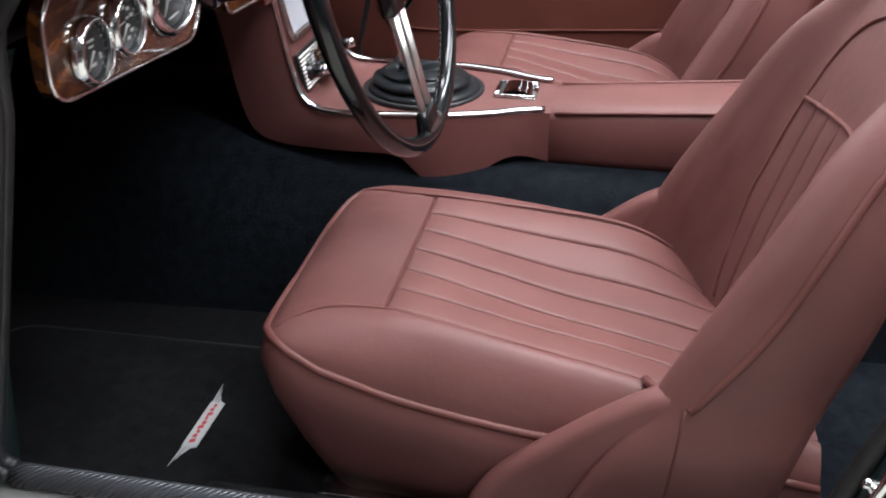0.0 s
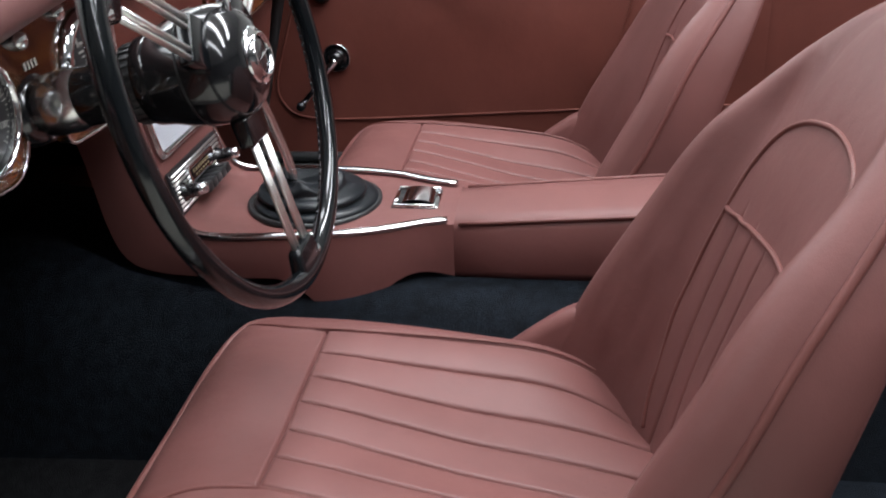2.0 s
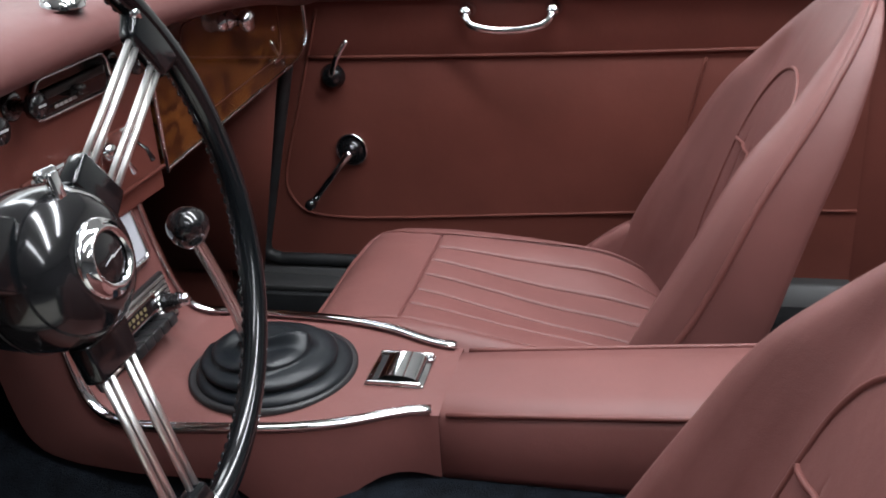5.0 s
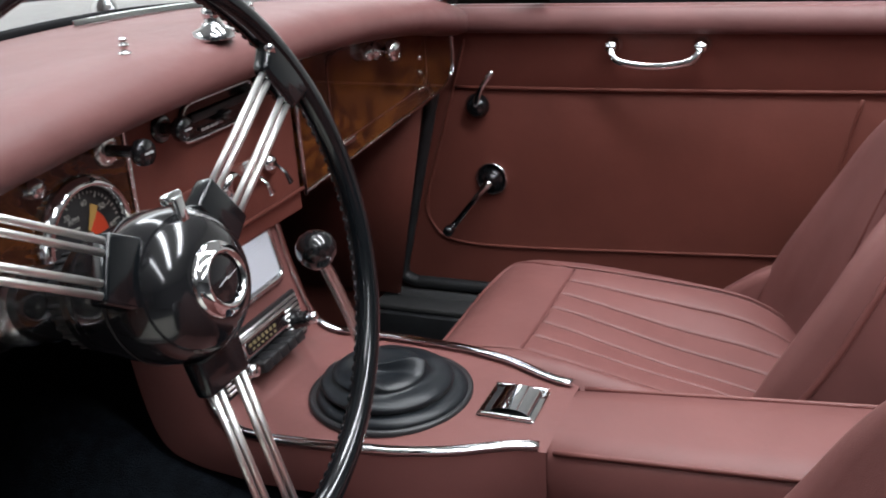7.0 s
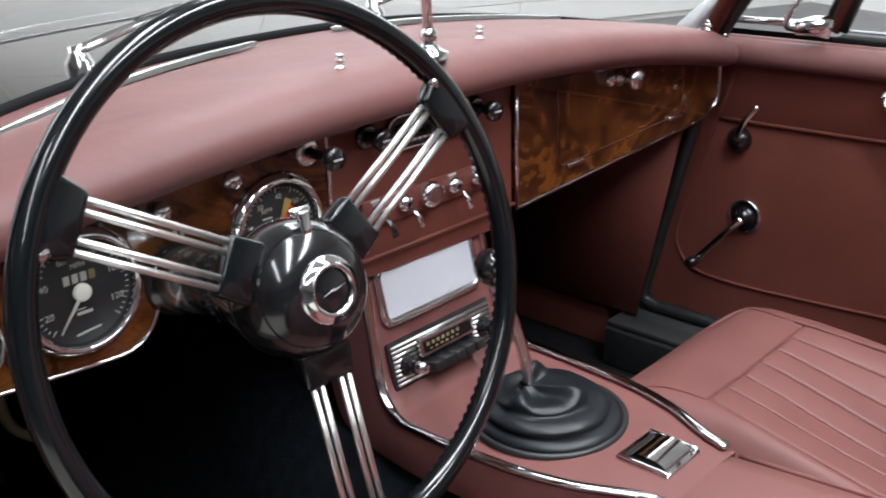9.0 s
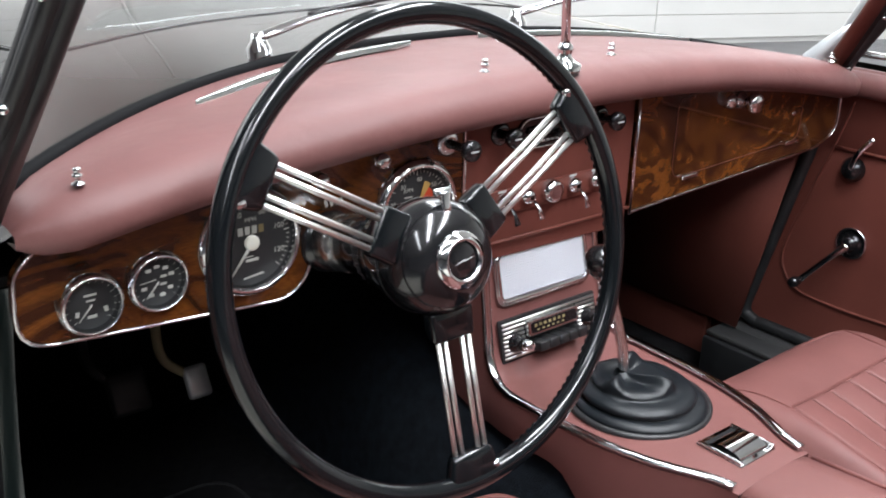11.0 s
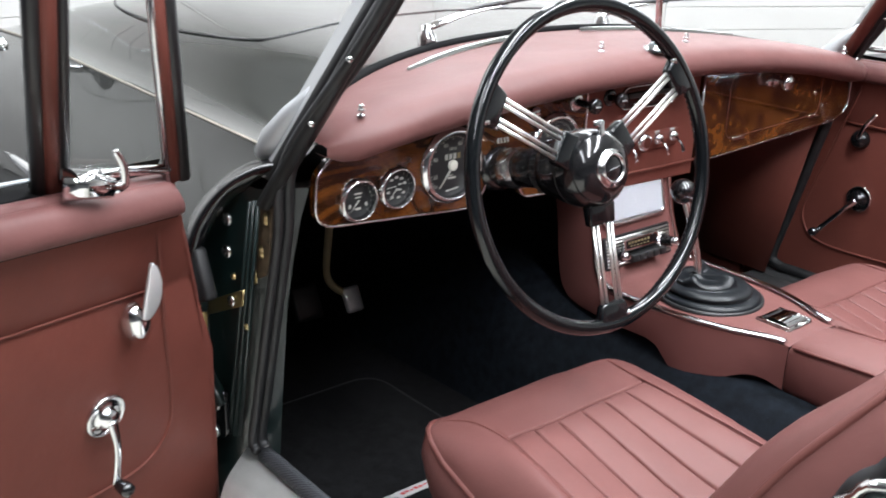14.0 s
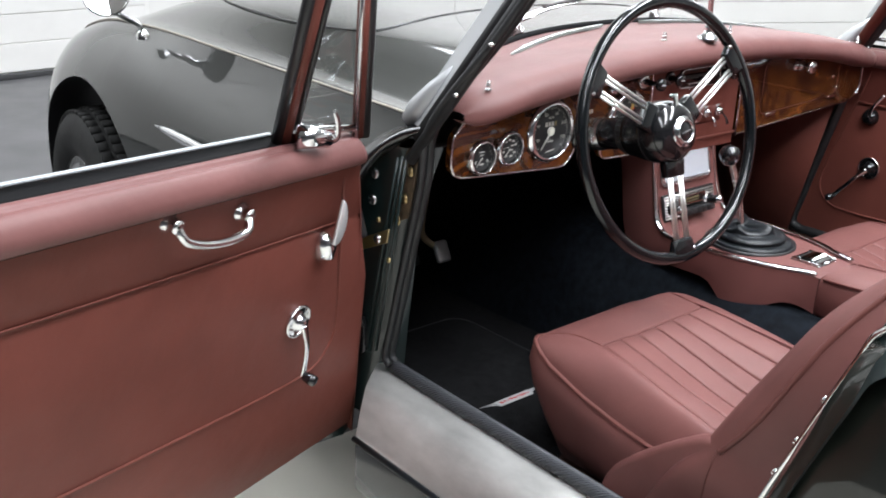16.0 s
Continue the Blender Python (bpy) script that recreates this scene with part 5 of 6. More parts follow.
dash_lathe("panel_screw", [(0.004, 0), (0.003, 0.002), (0, 0.0022)], 0.500, 0.795, CHROME)
# under the pad: closing board
dash_part("under_board", box(1.22, 0.30, 0.010, (0, 0.62, 0.78), 0.002), SATINBLACK)

# studs, defroster vents and mirror foot on top of the pad
for x, y in ((-0.552, 0.397), (-0.104, 0.420), (0.094, 0.418), (0.560, 0.400)):
    dash_part("snap_stud", lathe([(0.0075, 0), (0.0075, 0.0015), (0.0035, 0.003), (0.0035, 0.006), (0.0058, 0.008), (0.0058, 0.011), (0.0035, 0.0125), (0.0045, 0.015), (0.0045, 0.018), (0, 0.019)], 20, pose(x, y, dash_top(x) - 0.001) @ Matrix.Scale(0.74, 4)), CHROME, "small chrome tonneau stud")
for x0, x1 in ((-0.390, -0.065), (0.045, 0.380)):
    lineup = [(lerp(x0, x1, i / 16), 0.0) for i in range(17)]
    rows = []
    for x, _ in lineup:
        yb = screen_foot(x) - 0.050 - 0.055 * abs(x)
        zt = dash_top(x)
        t = (x - x0) / (x1 - x0)
        w = 0.0085 * min(1, 6 * min(t, 1 - t) + 0.12)
        rows.append([(x, yb - w, zt - 0.004), (x, yb - w * 0.8, zt + 0.0006), (x, yb - w * 0.25, zt + 0.0014), (x, yb + w * 0.25, zt + 0.0014), (x, yb + w * 0.8, zt + 0.0002), (x, yb + w, zt - 0.006)])
    dash_part("defroster_vent", loft(rows), CHROME, "long chrome defroster outlet")
foot = dash_part("mirror_foot", lathe([(0.019, -0.004), (0.019, 0.003), (0.012, 0.006), (0.007, 0.012), (0.0085, 0.017), (0.0085, 0.022), (0.005, 0.026)], 28, pose(-0.012, 0.392, dash_top(0) - 0.001)), CHROME, "chrome mirror foot")
dash_part("mirror_stem", tube([(-0.012, 0.392, 0.94), (-0.012, 0.400, 1.08)], 0.0052, 10), CHROME, parent=foot)

# ---------------- console details ----------------


def fascia(x, z):
    """Pose on the sloping fascia; z axis to the seats."""
    y = table(z, [(0.588, 0.394), (0.645, 0.410), (0.716, 0.424)])
    return pose(x, y, z, 90 - 13.5, 0, 0)


fm = fascia(-0.003, 0.671) @ pose(0, 0, 0.001)
out = rounded([(-0.073, -0.0295), (0.073, -0.0295), (0.073, 0.0295), (-0.073, 0.0295)], 0.012)
grille = con_part("speaker_grille", plate(rounded([(-0.069, -0.0255), (0.069, -0.0255), (0.069, 0.0255), (-0.069, 0.0255)], 0.009), 0.003, fm @ pose(0, 0, 0.003)), MESHSILVER, "silver woven speaker grille", smooth=False)
loopw = [fm @ Vector((a, b, 0.003)) for a, b in out]
con_part("grille_frame", tube(loopw, 0.0034, 8, closed=True), CHROME, "chrome grille frame", grille)
loopw = [fm @ Vector((a * 1.045, b * 1.10, 0.002)) for a, b in out]
con_part("grille_bead", tube(loopw, 0.0020, 8, closed=True), CHROME, parent=grille)
# fine weave of the grille, proud wires
weave = bmesh.new()
for i in range(46):
    x = -0.0675 + 0.003 * i
    one = box(0.0009, 0.049, 0.0010, (x, 0, 0.0036))
    me = bpy.data.meshes.new("t")
    one.to_mesh(me), one.free()
    weave.from_mesh(me)
    bpy.data.meshes.remove(me)
for j in range(17):
    one = box(0.136, 0.0009, 0.0012, (0, -0.024 + 0.003 * j, 0.0036))
    me = bpy.data.meshes.new("t")
    one.to_mesh(me), one.free()
    weave.from_mesh(me)
    bpy.data.meshes.remove(me)
weave.transform(fm)
wob = con_part("grille_mesh", weave, MESHSILVER, parent=grille, smooth=False)
wob["kind"] = "stuff"

rm = fascia(-0.004, 0.598) @ pose(0, 0, 0.001) @ Matrix.Diagonal((0.92, 0.94, 1, 1))
radio = con_part("radio", plate(rounded([(-0.088, -0.028), (0.088, -0.028), (0.088, 0.028), (-0.088, 0.028)], 0.003), 0.004, rm @ pose(0, 0, 0.004), 0.001), SATINBLACK, "chrome-faced push-button radio", smooth=False)
for k in range(9):
    if 2 <= k <= 6:
        for x0, x1 in ((-0.084, -0.048), (0.050, 0.084)):
            con_part("chrome_rib", tube([rm @ Vector((x0, -0.022 + 0.0055 * k, 0.005)), rm @ Vector((x1, -0.022 + 0.0055 * k, 0.005))], 0.0018, 6), STAINLESS, parent=radio)
    else:
        con_part("chrome_rib", tube([rm @ Vector((-0.084, -0.022 + 0.0055 * k, 0.005)), rm @ Vector((0.084, -0.022 + 0.0055 * k, 0.005))], 0.0018, 6), STAINLESS, parent=radio)
con_part("dial_bezel", plate(rounded([(-0.046, -0.002), (0.046, -0.002), (0.046, 0.020), (-0.046, 0.020)], 0.004), 0.006, rm @ pose(0, 0, 0.012), 0.0015), CHROME, "bright tuning dial bezel", radio, smooth=False)
con_part("dial_window", plate(rounded([(-0.041, 0.002), (0.041, 0.002), (0.041, 0.016), (-0.041, 0.016)], 0.003), 0.002, rm @ pose(0, 0, 0.0126)), BLACK, "dark tuning scale", radio, smooth=False)
bars([(-0.034 + 0.0085 * i, 0.0115, 0.0048, 0.0040, 0) for i in range(7)] + [(-0.030 + 0.0090 * i, 0.0055, 0.0042, 0.0024, 0) for i in range(6)], rm @ pose(0, 0, 0.0127), AMBER, radio, CO, "scale_marks")
for sx in (-0.066, 0.068):
    con_part("radio_knob", lathe([(0.0125, 0), (0.0125, 0.004), (0.0095, 0.006), (0.0090, 0.016), (0.0095, 0.018), (0.0075, 0.020), (0.0070, 0.027), (0, 0.028)], 24, rm @ pose(sx, -0.004, 0.004)), BLACK, "radio knob with chrome tip", radio)
    con_part("knob_tip", lathe([(0.0072, 0.0), (0.0076, 0.002), (0.0066, 0.010), (0, 0.0105)], 20, rm @ pose(sx, -0.004, 0.024)), CHROME, parent=radio)
for k in range(5):
    con_part("push_button", box(0.0168, 0.0125, 0.024, (0, 0, 0), 0.0018), SATINBLACK, "black push button", radio, m=Matrix.Translation(-Vector((0, 0, 0)))).matrix_local = Matrix.Translation(-CO) @ rm @ pose(-0.034 + 0.0178 * k, -0.0135, 0.015) @ Matrix.Translation(CO)
# ashtray, tray detail
ash = [o for o in CONSOLE.children if o.name.startswith("ashtray")][0]
con_part("ashtray_well", box(0.048, 0.046, 0.002, (0.005, 0.123, 0.5648), 0.0008), SATINBLACK, parent=ash)
con_part("ashtray_roll", loft([[(x, 0.121 + 0.020 * math.cos(a), 0.5645 + 0.0070 * math.sin(a)) for a in [math.pi * i / 12 for i in range(13)]] for x in (-0.018, 0.005, 0.028)]), CHROME, "curved chrome ashtray lid", ash)
for x in (-0.023, 0.033):
    con_part("ashtray_rib", box(0.004, 0.054, 0.004, (x, 0.123, 0.5660), 0.0015), CHROME, parent=ash)
con_part("gaiter_ring", lathe([(0.070, 0.0), (0.0795, 0.0035), (0.0825, 0.0020), (0.0825, -0.002)], 56, pose(-0.003, 0.249, 0.5625)), SATINBLACK, "flat gaiter retaining ring")

# ---------------- column and hub details ----------------
part("grip_collar", lathe([(0.028, -0.094), (0.0335, -0.092), (0.0340, -0.078), (0.032, -0.076)], 48), RUBBER, COLUMN, "ribbed adjusting collar", m=WM)
for i in range(28):
    part("collar_rib", box(0.002, 0.0032, 0.014, (0.0342, 0, -0.085), 0.0006, 1), RUBBER, COLUMN, m=WM @ Matrix.Rotation(2 * math.pi * i / 28, 4, "Z"))
part("column_sleeve", lathe([(0.0225, -0.144), (0.0265, -0.140), (0.0275, -0.096), (0.026, -0.092)], 36), BLACK, COLUMN, "gloss black column sleeve", m=WM)
part("column_rose", lathe([(0.030, -0.206), (0.033, -0.202), (0.031, -0.188), (0.024, -0.184)], 36), BLACK, COLUMN, m=WM)
tab = part("indicator_tab", wedge(0.032, 0.056, 0.008, 0.009, 0.005, 0.006, 0.010, 0.0018), CHROME, WHEEL, "chrome indicator switch tab", m=WM @ Matrix.Rotation(radians(90), 4, "Z"))
part("tab_blade", wedge(0.052, 0.059, 0.015, 0.017, 0.008, 0.006, 0.007, 0.0022), CHROME, tab, m=WM @ Matrix.Rotation(radians(90), 4, "Z"))
part("hub_split", lathe([(0.0500, -0.0285), (0.0503, -0.0275), (0.0500, -0.0265)], 44), SATINBLACK, WHEEL, m=WM)
part("badge_flash", plate([(-0.010, -0.0022), (0.001, 0.0006), (0.000, -0.0008), (0.010, 0.0022), (-0.001, 0.0000), (0.000, 0.0014)], 0.0005, pose(0, 0, 0.0282)), SILVERPRINT, WHEEL, smooth=False, m=WM)
for ang in (32, 150, 271):
    turn = Matrix.Rotation(radians(ang), 4, "Z")
    part("block_tip", tube([(R - 0.012, 0.020, 0.004), (R - 0.004, 0.026, 0.004)], [0.005, 0.003], 10), CHROME, WHEEL, m=WM @ turn)
# finger ridges on the back of the rim
ridges = bmesh.new()
for i in range(150):
    a = 2 * math.pi * i / 150
    one = box(0.0032, 0.0054, 0.004, (R - 0.0062, 0, -0.0064), 0.0012, 1)
    one.transform(Matrix.Rotation(a, 4, "Z"))
    me = bpy.data.meshes.new("t")
    one.to_mesh(me), one.free()
    ridges.from_mesh(me)
    bpy.data.meshes.remove(me)
part("grip_moulding", ridges, RIM, WHEEL, "moulded finger ridges behind the rim", m=WM)["kind"] = "stuff"

# ---------------- body details ----------------


def body_part(name, bm, mat, label="", **kw):
    return part(name, bm, mat, BODY, label, **kw)


# bonnet shut line
shut = smooth_line([(-0.30, 1.75, 0), (-0.42, 1.45, 0), (-0.452, 1.18, 0), (-0.440, 1.00, 0), (-0.420, 0.91, 0), (-0.390, 0.878, 0), (-0.30, 0.880, 0), (-0.15, 0.905, 0), (0.0, 0.912, 0), (0.15, 0.905, 0), (0.30, 0.880, 0), (0.39, 0.878, 0), (0.42, 0.91, 0), (0.44, 1.0, 0), (0.452, 1.18, 0), (0.42, 1.45, 0), (0.30, 1.75, 0)], 8)
body_part("bonnet_gap", tube([(p.x, p.y, bonnet_z(p.x, p.y) + 0.0002) for p in shut], 0.0016, 6), SATINBLACK, "dark bonnet shut line")
body_part("bonnet_edge", tube([(p.x * 0.988, p.y + 0.006, bonnet_z(p.x, p.y) + 0.0004) for p in shut], 0.0012, 6), PAINT)

# wipers
for px, tip in ((-0.238, (0.10, 0.600, 0.985)), (0.170, (0.46, 0.545, 0.960))):
    py = 0.645
    base = body_part("wiper_spindle", lathe([(0.015, -0.012), (0.015, 0.006), (0.010, 0.014), (0.009, 0.022), (0, 0.024)], 20, pose(px, py + 0.02, 0.912)), CHROME, "chrome wiper spindle")
    a, b = Vector((px, py + 0.02, 0.930)), Vector(tip)
    mid = a.lerp(b, 0.45) + Vector((0, 0.012, 0.006))
    part("wiper_arm", tube(smooth_line([a, a.lerp(mid, 0.5) + Vector((0, 0.004, 0.004)), mid], 5), [0.011, 0.0115, 0.012, 0.011, 0.010, 0.009, 0.008, 0.007, 0.006, 0.005, 0.0045], 8, flat=0.45), CHROME, base, "bright wiper arm")
    part("wiper_blade", tube(smooth_line([mid - (b - a) * 0.25 + Vector((0, 0, 0.004)), mid + Vector((0, -0.004, 0.005)), b], 6), 0.0045, 8, flat=0.8), SATINBLACK, base, "black wiper blade")

# chrome scuttle finisher at the foot of the near pillar
for sgn in (-1, 1):
    f0, f1 = pillar_point(0.006, sgn) + Vector((sgn * -0.006, 0.046, 0.0)), pillar_point(0.118, sgn) + Vector((sgn * 0.006, 0.026, 0.0))
    body_part("pillar_finisher", tube([f0, f0.lerp(f1, 0.25), f0.lerp(f1, 0.6), f1], [0.024, 0.028, 0.020, 0.004], 16, flat=0.75), SCREEN_GREY, "bright alloy finisher at the foot of the windscreen")
    for t in (0.045, 0.145, 0.245, 0.345) if sgn > 0 else ():
        q = pillar_point(t, sgn)
        body_part("pillar_screw", lathe([(0.0036, 0), (0.0031, 0.0018), (0, 0.0022)], 14, Matrix.Translation(q) @ pose(sgn * -0.012, -0.016, -0.006, 60, 0, -sgn * 40)), CHROME, "chrome screw in the pillar")
    # leather facing on the inside of the pillar
    if sgn > 0:
        body_part("pillar_facing", tube([pillar_point(0.0, sgn) + Vector((-0.014, 0.004, 0)), pillar_point(0.42, sgn) + Vector((-0.014, 0.004, 0))], 0.016, 10, flat=0.7), PANEL, "oxblood covered pillar facing")
for k in range(3):
    q = Vector((-0.638 + 0.017 * k, 0.372 - 0.052 * k, 0.884 + 0.079 * k))
    aim = Matrix.Translation(q) @ Vector((-0.35, -0.90, 0.15)).to_track_quat("Z", "Y").to_matrix().to_4x4()
    body_part("pillar_screw", lathe([(0.0036, -0.004), (0.0036, 0.0012), (0.0030, 0.0022), (0, 0.0027)], 14, aim), CHROME, "chrome screw in the pillar")
body_part("pillar_seal", tube([pillar_point(-0.06) + Vector((-0.012, -0.020, 0)), pillar_point(0.42) + Vector((-0.012, -0.020, 0))], 0.0095, 10), RUBBER, "black rubber pillar seal")

# hinge pillar: cap, ribs, hinge screws, check strap and stop
def side_plate(name, pts, x, depth, mat, label="", bevel=0.0015, parent=None):
    m = Matrix(((0, 0, -1, x), (1, 0, 0, 0), (0, 1, 0, 0), (0, 0, 0, 1)))
    return part(name, plate(pts, depth, None, bevel), mat, parent or BODY, label, m=m)


cap_out = smooth_line([(-0.648, 0.440, 0.826), (-0.660, 0.466, 0.816), (-0.684, 0.494, 0.792), (-0.702, 0.526, 0.756), (-0.716, 0.547, 0.712), (-0.722, 0.556, 0.660)], 5)
cap_in = smooth_line([(-0.646, 0.455, 0.806), (-0.652, 0.478, 0.790), (-0.668, 0.517, 0.759), (-0.688, 0.535, 0.721), (-0.699, 0.540, 0.692), (-0.706, 0.552, 0.650)], 5)
rows = []
for o, i in zip(cap_out, cap_in):
    lift = Vector((-0.008, -0.012, 0.004))
    rows.append([o + Vector((0.012, 0.030, -0.002)), o, o.lerp(i, 0.2) + lift * 0.7, o.lerp(i, 0.5) + lift, o.lerp(i, 0.8) + lift * 0.7, i, i + Vector((0.010, 0.030, 0.0))])
body_part("post_cap", loft(rows), BLACK, "gloss black edge of the hinge pillar")
body_part("wing_return", loft([[(-0.665, 0.60, z), (-0.70, 0.575, z), (-0.737, 0.580, z), (-0.742, 0.64, z)] for z in (0.24, 0.5, 0.66)]), JAMB)
for a, b in (((0.474, 0.770), (0.555, 0.405)), ((0.452, 0.776), (0.524, 0.418)), ((0.463, 0.774), (0.540, 0.410))):
    body_part("pillar_rib", tube([(-0.664, a[0], a[1]), (-0.666, b[0], b[1])], 0.0026, 8), JAMB)
side_plate("rusty_strip", [(0.477, 0.778), (0.437, 0.800), (0.462, 0.672), (0.500, 0.654)], -0.650, 0.004, RUST, "rusty unpainted strip beside the seal")
for y, z, r in ((0.453, 0.751, 0.0085), (0.466, 0.704, 0.0085), (0.484, 0.664, 0.0095), (0.518, 0.657, 0.005), (0.489, 0.596, 0.005)):
    body_part("seal_clip", lathe([(r, 0), (r * 0.9, 0.003), (r * 0.5, 0.005), (r * 0.3, 0.0042), (0, 0.004)], 16, pose(-0.654 if r > 0.006 else -0.666, y, z, 0, -90, -20)), BRASS, "brass trim clip")
hinge = side_plate("hinge_plate", rounded([(0.674, 0.330), (0.679, 0.411), (0.552, 0.478), (0.549, 0.405)], 0.012), -0.674, 0.008, BLACK, "dark lower door hinge leaf")
for y, z in ((0.532, 0.732), (0.537, 0.686), (0.574, 0.447), (0.581, 0.401), (0.668, 0.388)):
    screw = body_part("hinge_screw", lathe([(0.0095, 0), (0.0093, 0.003), (0.007, 0.0048), (0, 0.0052)], 20, pose(-0.6655 if z > 0.6 else -0.675, y, z, 0, -90, 10)), SATIN, "cross-head hinge screw")
    for turn in (20, 110):
        part("screw_slot", box(0.0016, 0.010, 0.0006, (0, 0, 0)), SATINBLACK, screw, m=pose(-0.6712 if z > 0.6 else -0.6807, y, z, 0, -90, 10) @ pose(0, 0, 0, 0, 0, turn))
strap = side_plate("check_strap", [(0.590, 0.578), (0.488, 0.627), (0.483, 0.652), (0.582, 0.603)], -0.674, 0.003, BRASS, "yellow passivated check strap")
part("strap_rivet", lathe([(0.008, 0), (0.007, 0.003), (0, 0.004)], 16, pose(-0.678, 0.507, 0.629, 0, -90, 0)), SATIN, strap)
part("strap_link", box(0.012, 0.040, 0.034, (0, 0, 0), 0.003), BRASS, strap, m=pose(-0.704, 0.556, 0.583, -24, 12, 0))
part("strap_pin", tube([(-0.715, 0.565, 0.560), (-0.700, 0.560, 0.610)], 0.005, 10), BRASS, strap)
body_part("check_arm", tube([(-0.700, 0.580, 0.535), (-0.672, 0.560, 0.455)], 0.010, 10), JAMB, "dark painted check arm")
body_part("door_stop", box(0.020, 0.075, 0.070, (0, 0, 0), 0.006), RUBBER, "dark rubber door stop block", m=pose(-0.706, 0.552, 0.655, -24, 0, 0))

# pedals
for px, py, pz, bend in ((-0.277, 0.815, 0.424, 0.06), (-0.380, 0.810, 0.444, 0.05)):
    pad = body_part("pedal", box(0.055 if px < -0.3 else 0.036, 0.014, 0.062 if px < -0.3 else 0.048, (0, 0, 0), 0.006), SATINBLACK if px < -0.3 else ALLOY, "worn pedal pad", m=pose(px, py, pz, -28, 0, 0))
    part("pedal_arm", tube(smooth_line([(px - 0.010, py + 0.01, pz + 0.01), (px - 0.045, py + 0.015, pz + 0.05), (px - 0.062, py - 0.02, pz + 0.16), (px - 0.070, py - 0.05, pz + 0.30)], 6), 0.007, 8), PEDAL if px > -0.3 else SATINBLACK, pad)

# rear quarter, shut post and cockpit rear
for sgn in (-1, 1):
    rows = []
    for y, top in ((-0.238, 0.55), (-0.273, 0.66), (-0.316, 0.775), (-0.37, 0.80), (-0.50, 0.815), (-0.75, 0.82), (-1.2, 0.80), (-1.7, 0.72)):
        rows.append([(sgn * x, y, z) for x, z in ((0.672, top - 0.004), (0.690, top), (0.715, top - 0.008), (0.742, top - 0.05), (0.756, top - 0.14), (0.760, 0.42 if y < -0.28 else min(0.42, top - 0.16)), (0.745, 0.25))])
    body_part("rear_wing", loft(rows), PAINT, "gloss dark rear wing")
    post = smooth_line([(sgn * 0.668, -0.192, 0.385), (sgn * 0.670, -0.225, 0.52), (sgn * 0.672, -0.261, 0.62), (sgn * 0.674, -0.305, 0.735), (sgn * 0.674, -0.330, 0.785), (sgn * 0.672, -0.40, 0.812), (sgn * 0.66, -0.8, 0.82)], 6)
    body_part("shut_post", loft([[p + Vector((-sgn * 0.050, -0.02, 0)), p + Vector((-sgn * 0.012, 0.004, 0.002)), p + Vector((sgn * 0.010, 0.006, 0.002)), p + Vector((sgn * 0.030, -0.010, 0)), p + Vector((sgn * 0.085, -0.030, -0.01))] for p in post]), JAMB, "dark painted door shut post")
    body_part("post_seal", tube([p + Vector((-sgn * 0.026, 0.004, 0.004)) for p in post], 0.010, 10), RUBBER, "black rubber shut post seal")
    body_part("cockpit_finisher", tube([p + Vector((sgn * 0.013, 0.005, 0.004)) for p in post], 0.0046, 8), CHROME, "thin chrome cockpit edge finisher")
    for p in (post[6], post[9], post[12], post[15]):
        body_part("snap_stud", lathe([(0.006, 0), (0.006, 0.002), (0.004, 0.005), (0.005, 0.008), (0, 0.010)], 14, Matrix.Translation(p + Vector((sgn * 0.004, 0.006, 0.002))) @ pose(0, 0, 0, -60, 0, 0)), CHROME, "chrome tonneau stud")
    body_part("rear_side_trim", box(0.02, 0.80, 0.46, (-0.645, -0.82, 0.56), 0.006) if sgn < 0 else box(0.02, 0.88, 0.53, (0.668, -0.74, 0.525), 0.006), PANEL, "oxblood vinyl rear quarter trim")
    body_part("sill_carpet", box(0.055, 0.75, 0.10, (sgn * 0.592, -0.02, 0.296), 0.010), CARPET, "black carpet on the inner sill")
body_part("rear_bulkhead", box(1.28, 0.03, 0.50, (0, -1.18, 0.56), 0.01), PANEL, "oxblood rear bulkhead")
body_part("rear_shelf", box(1.28, 0.62, 0.20, (0, -0.86, 0.39), 0.03), PANEL, "oxblood covered rear seat base")
body_part("rear_carpet", box(1.20, 0.40, 0.012, (0, -0.42, 0.288), 0.004), CARPET_BLUE)
body_part("kick_edge", tube([(-p.x - 0.002, p.y, p.z) for p in seal_line], 0.0105, 10), RUBBER, "black door seal")
m_in = Matrix(((0, 0, 1, 0.616), (1, 0, 0, 0), (0, 1, 0, 0), (0, 0, 0, 1)))
body_part("kick_trim", plate([(0.525, 0.37), (0.95, 0.37), (0.95, 0.80), (0.440, 0.80)], 0.006, None, 0.002), PANEL, "oxblood vinyl kick panel", m=m_in)
body_part("kick_screw", lathe([(0.005, 0), (0.004, 0.003), (0, 0.0035)], 12, pose(0.615, 0.56, 0.585, 0, -90, 0)), CHROME)
body_part("tread_plate", box(0.050, 0.36, 0.010, (0.600, 0.38, 0.358), 0.003), TREAD, "worn metal tread plate")
body_part("tread_kick", box(0.012, 0.36, 0.070, (0.572, 0.38, 0.318), 0.003), RUBBER, "ribbed black sill kick strip")

# side spear trim
spear = [(-0.750, lerp(1.17, 0.72, i / 10), 0.690 - 0.012 * i / 10) for i in range(11)]
body_part("side_spear", tube(spear, [0.002, 0.008, 0.011, 0.012, 0.0125, 0.0125, 0.012, 0.012, 0.011, 0.010, 0.009], 8, flat=0.5, up=(1, 0, 0)), CHROME, "chrome spear on the front wing")

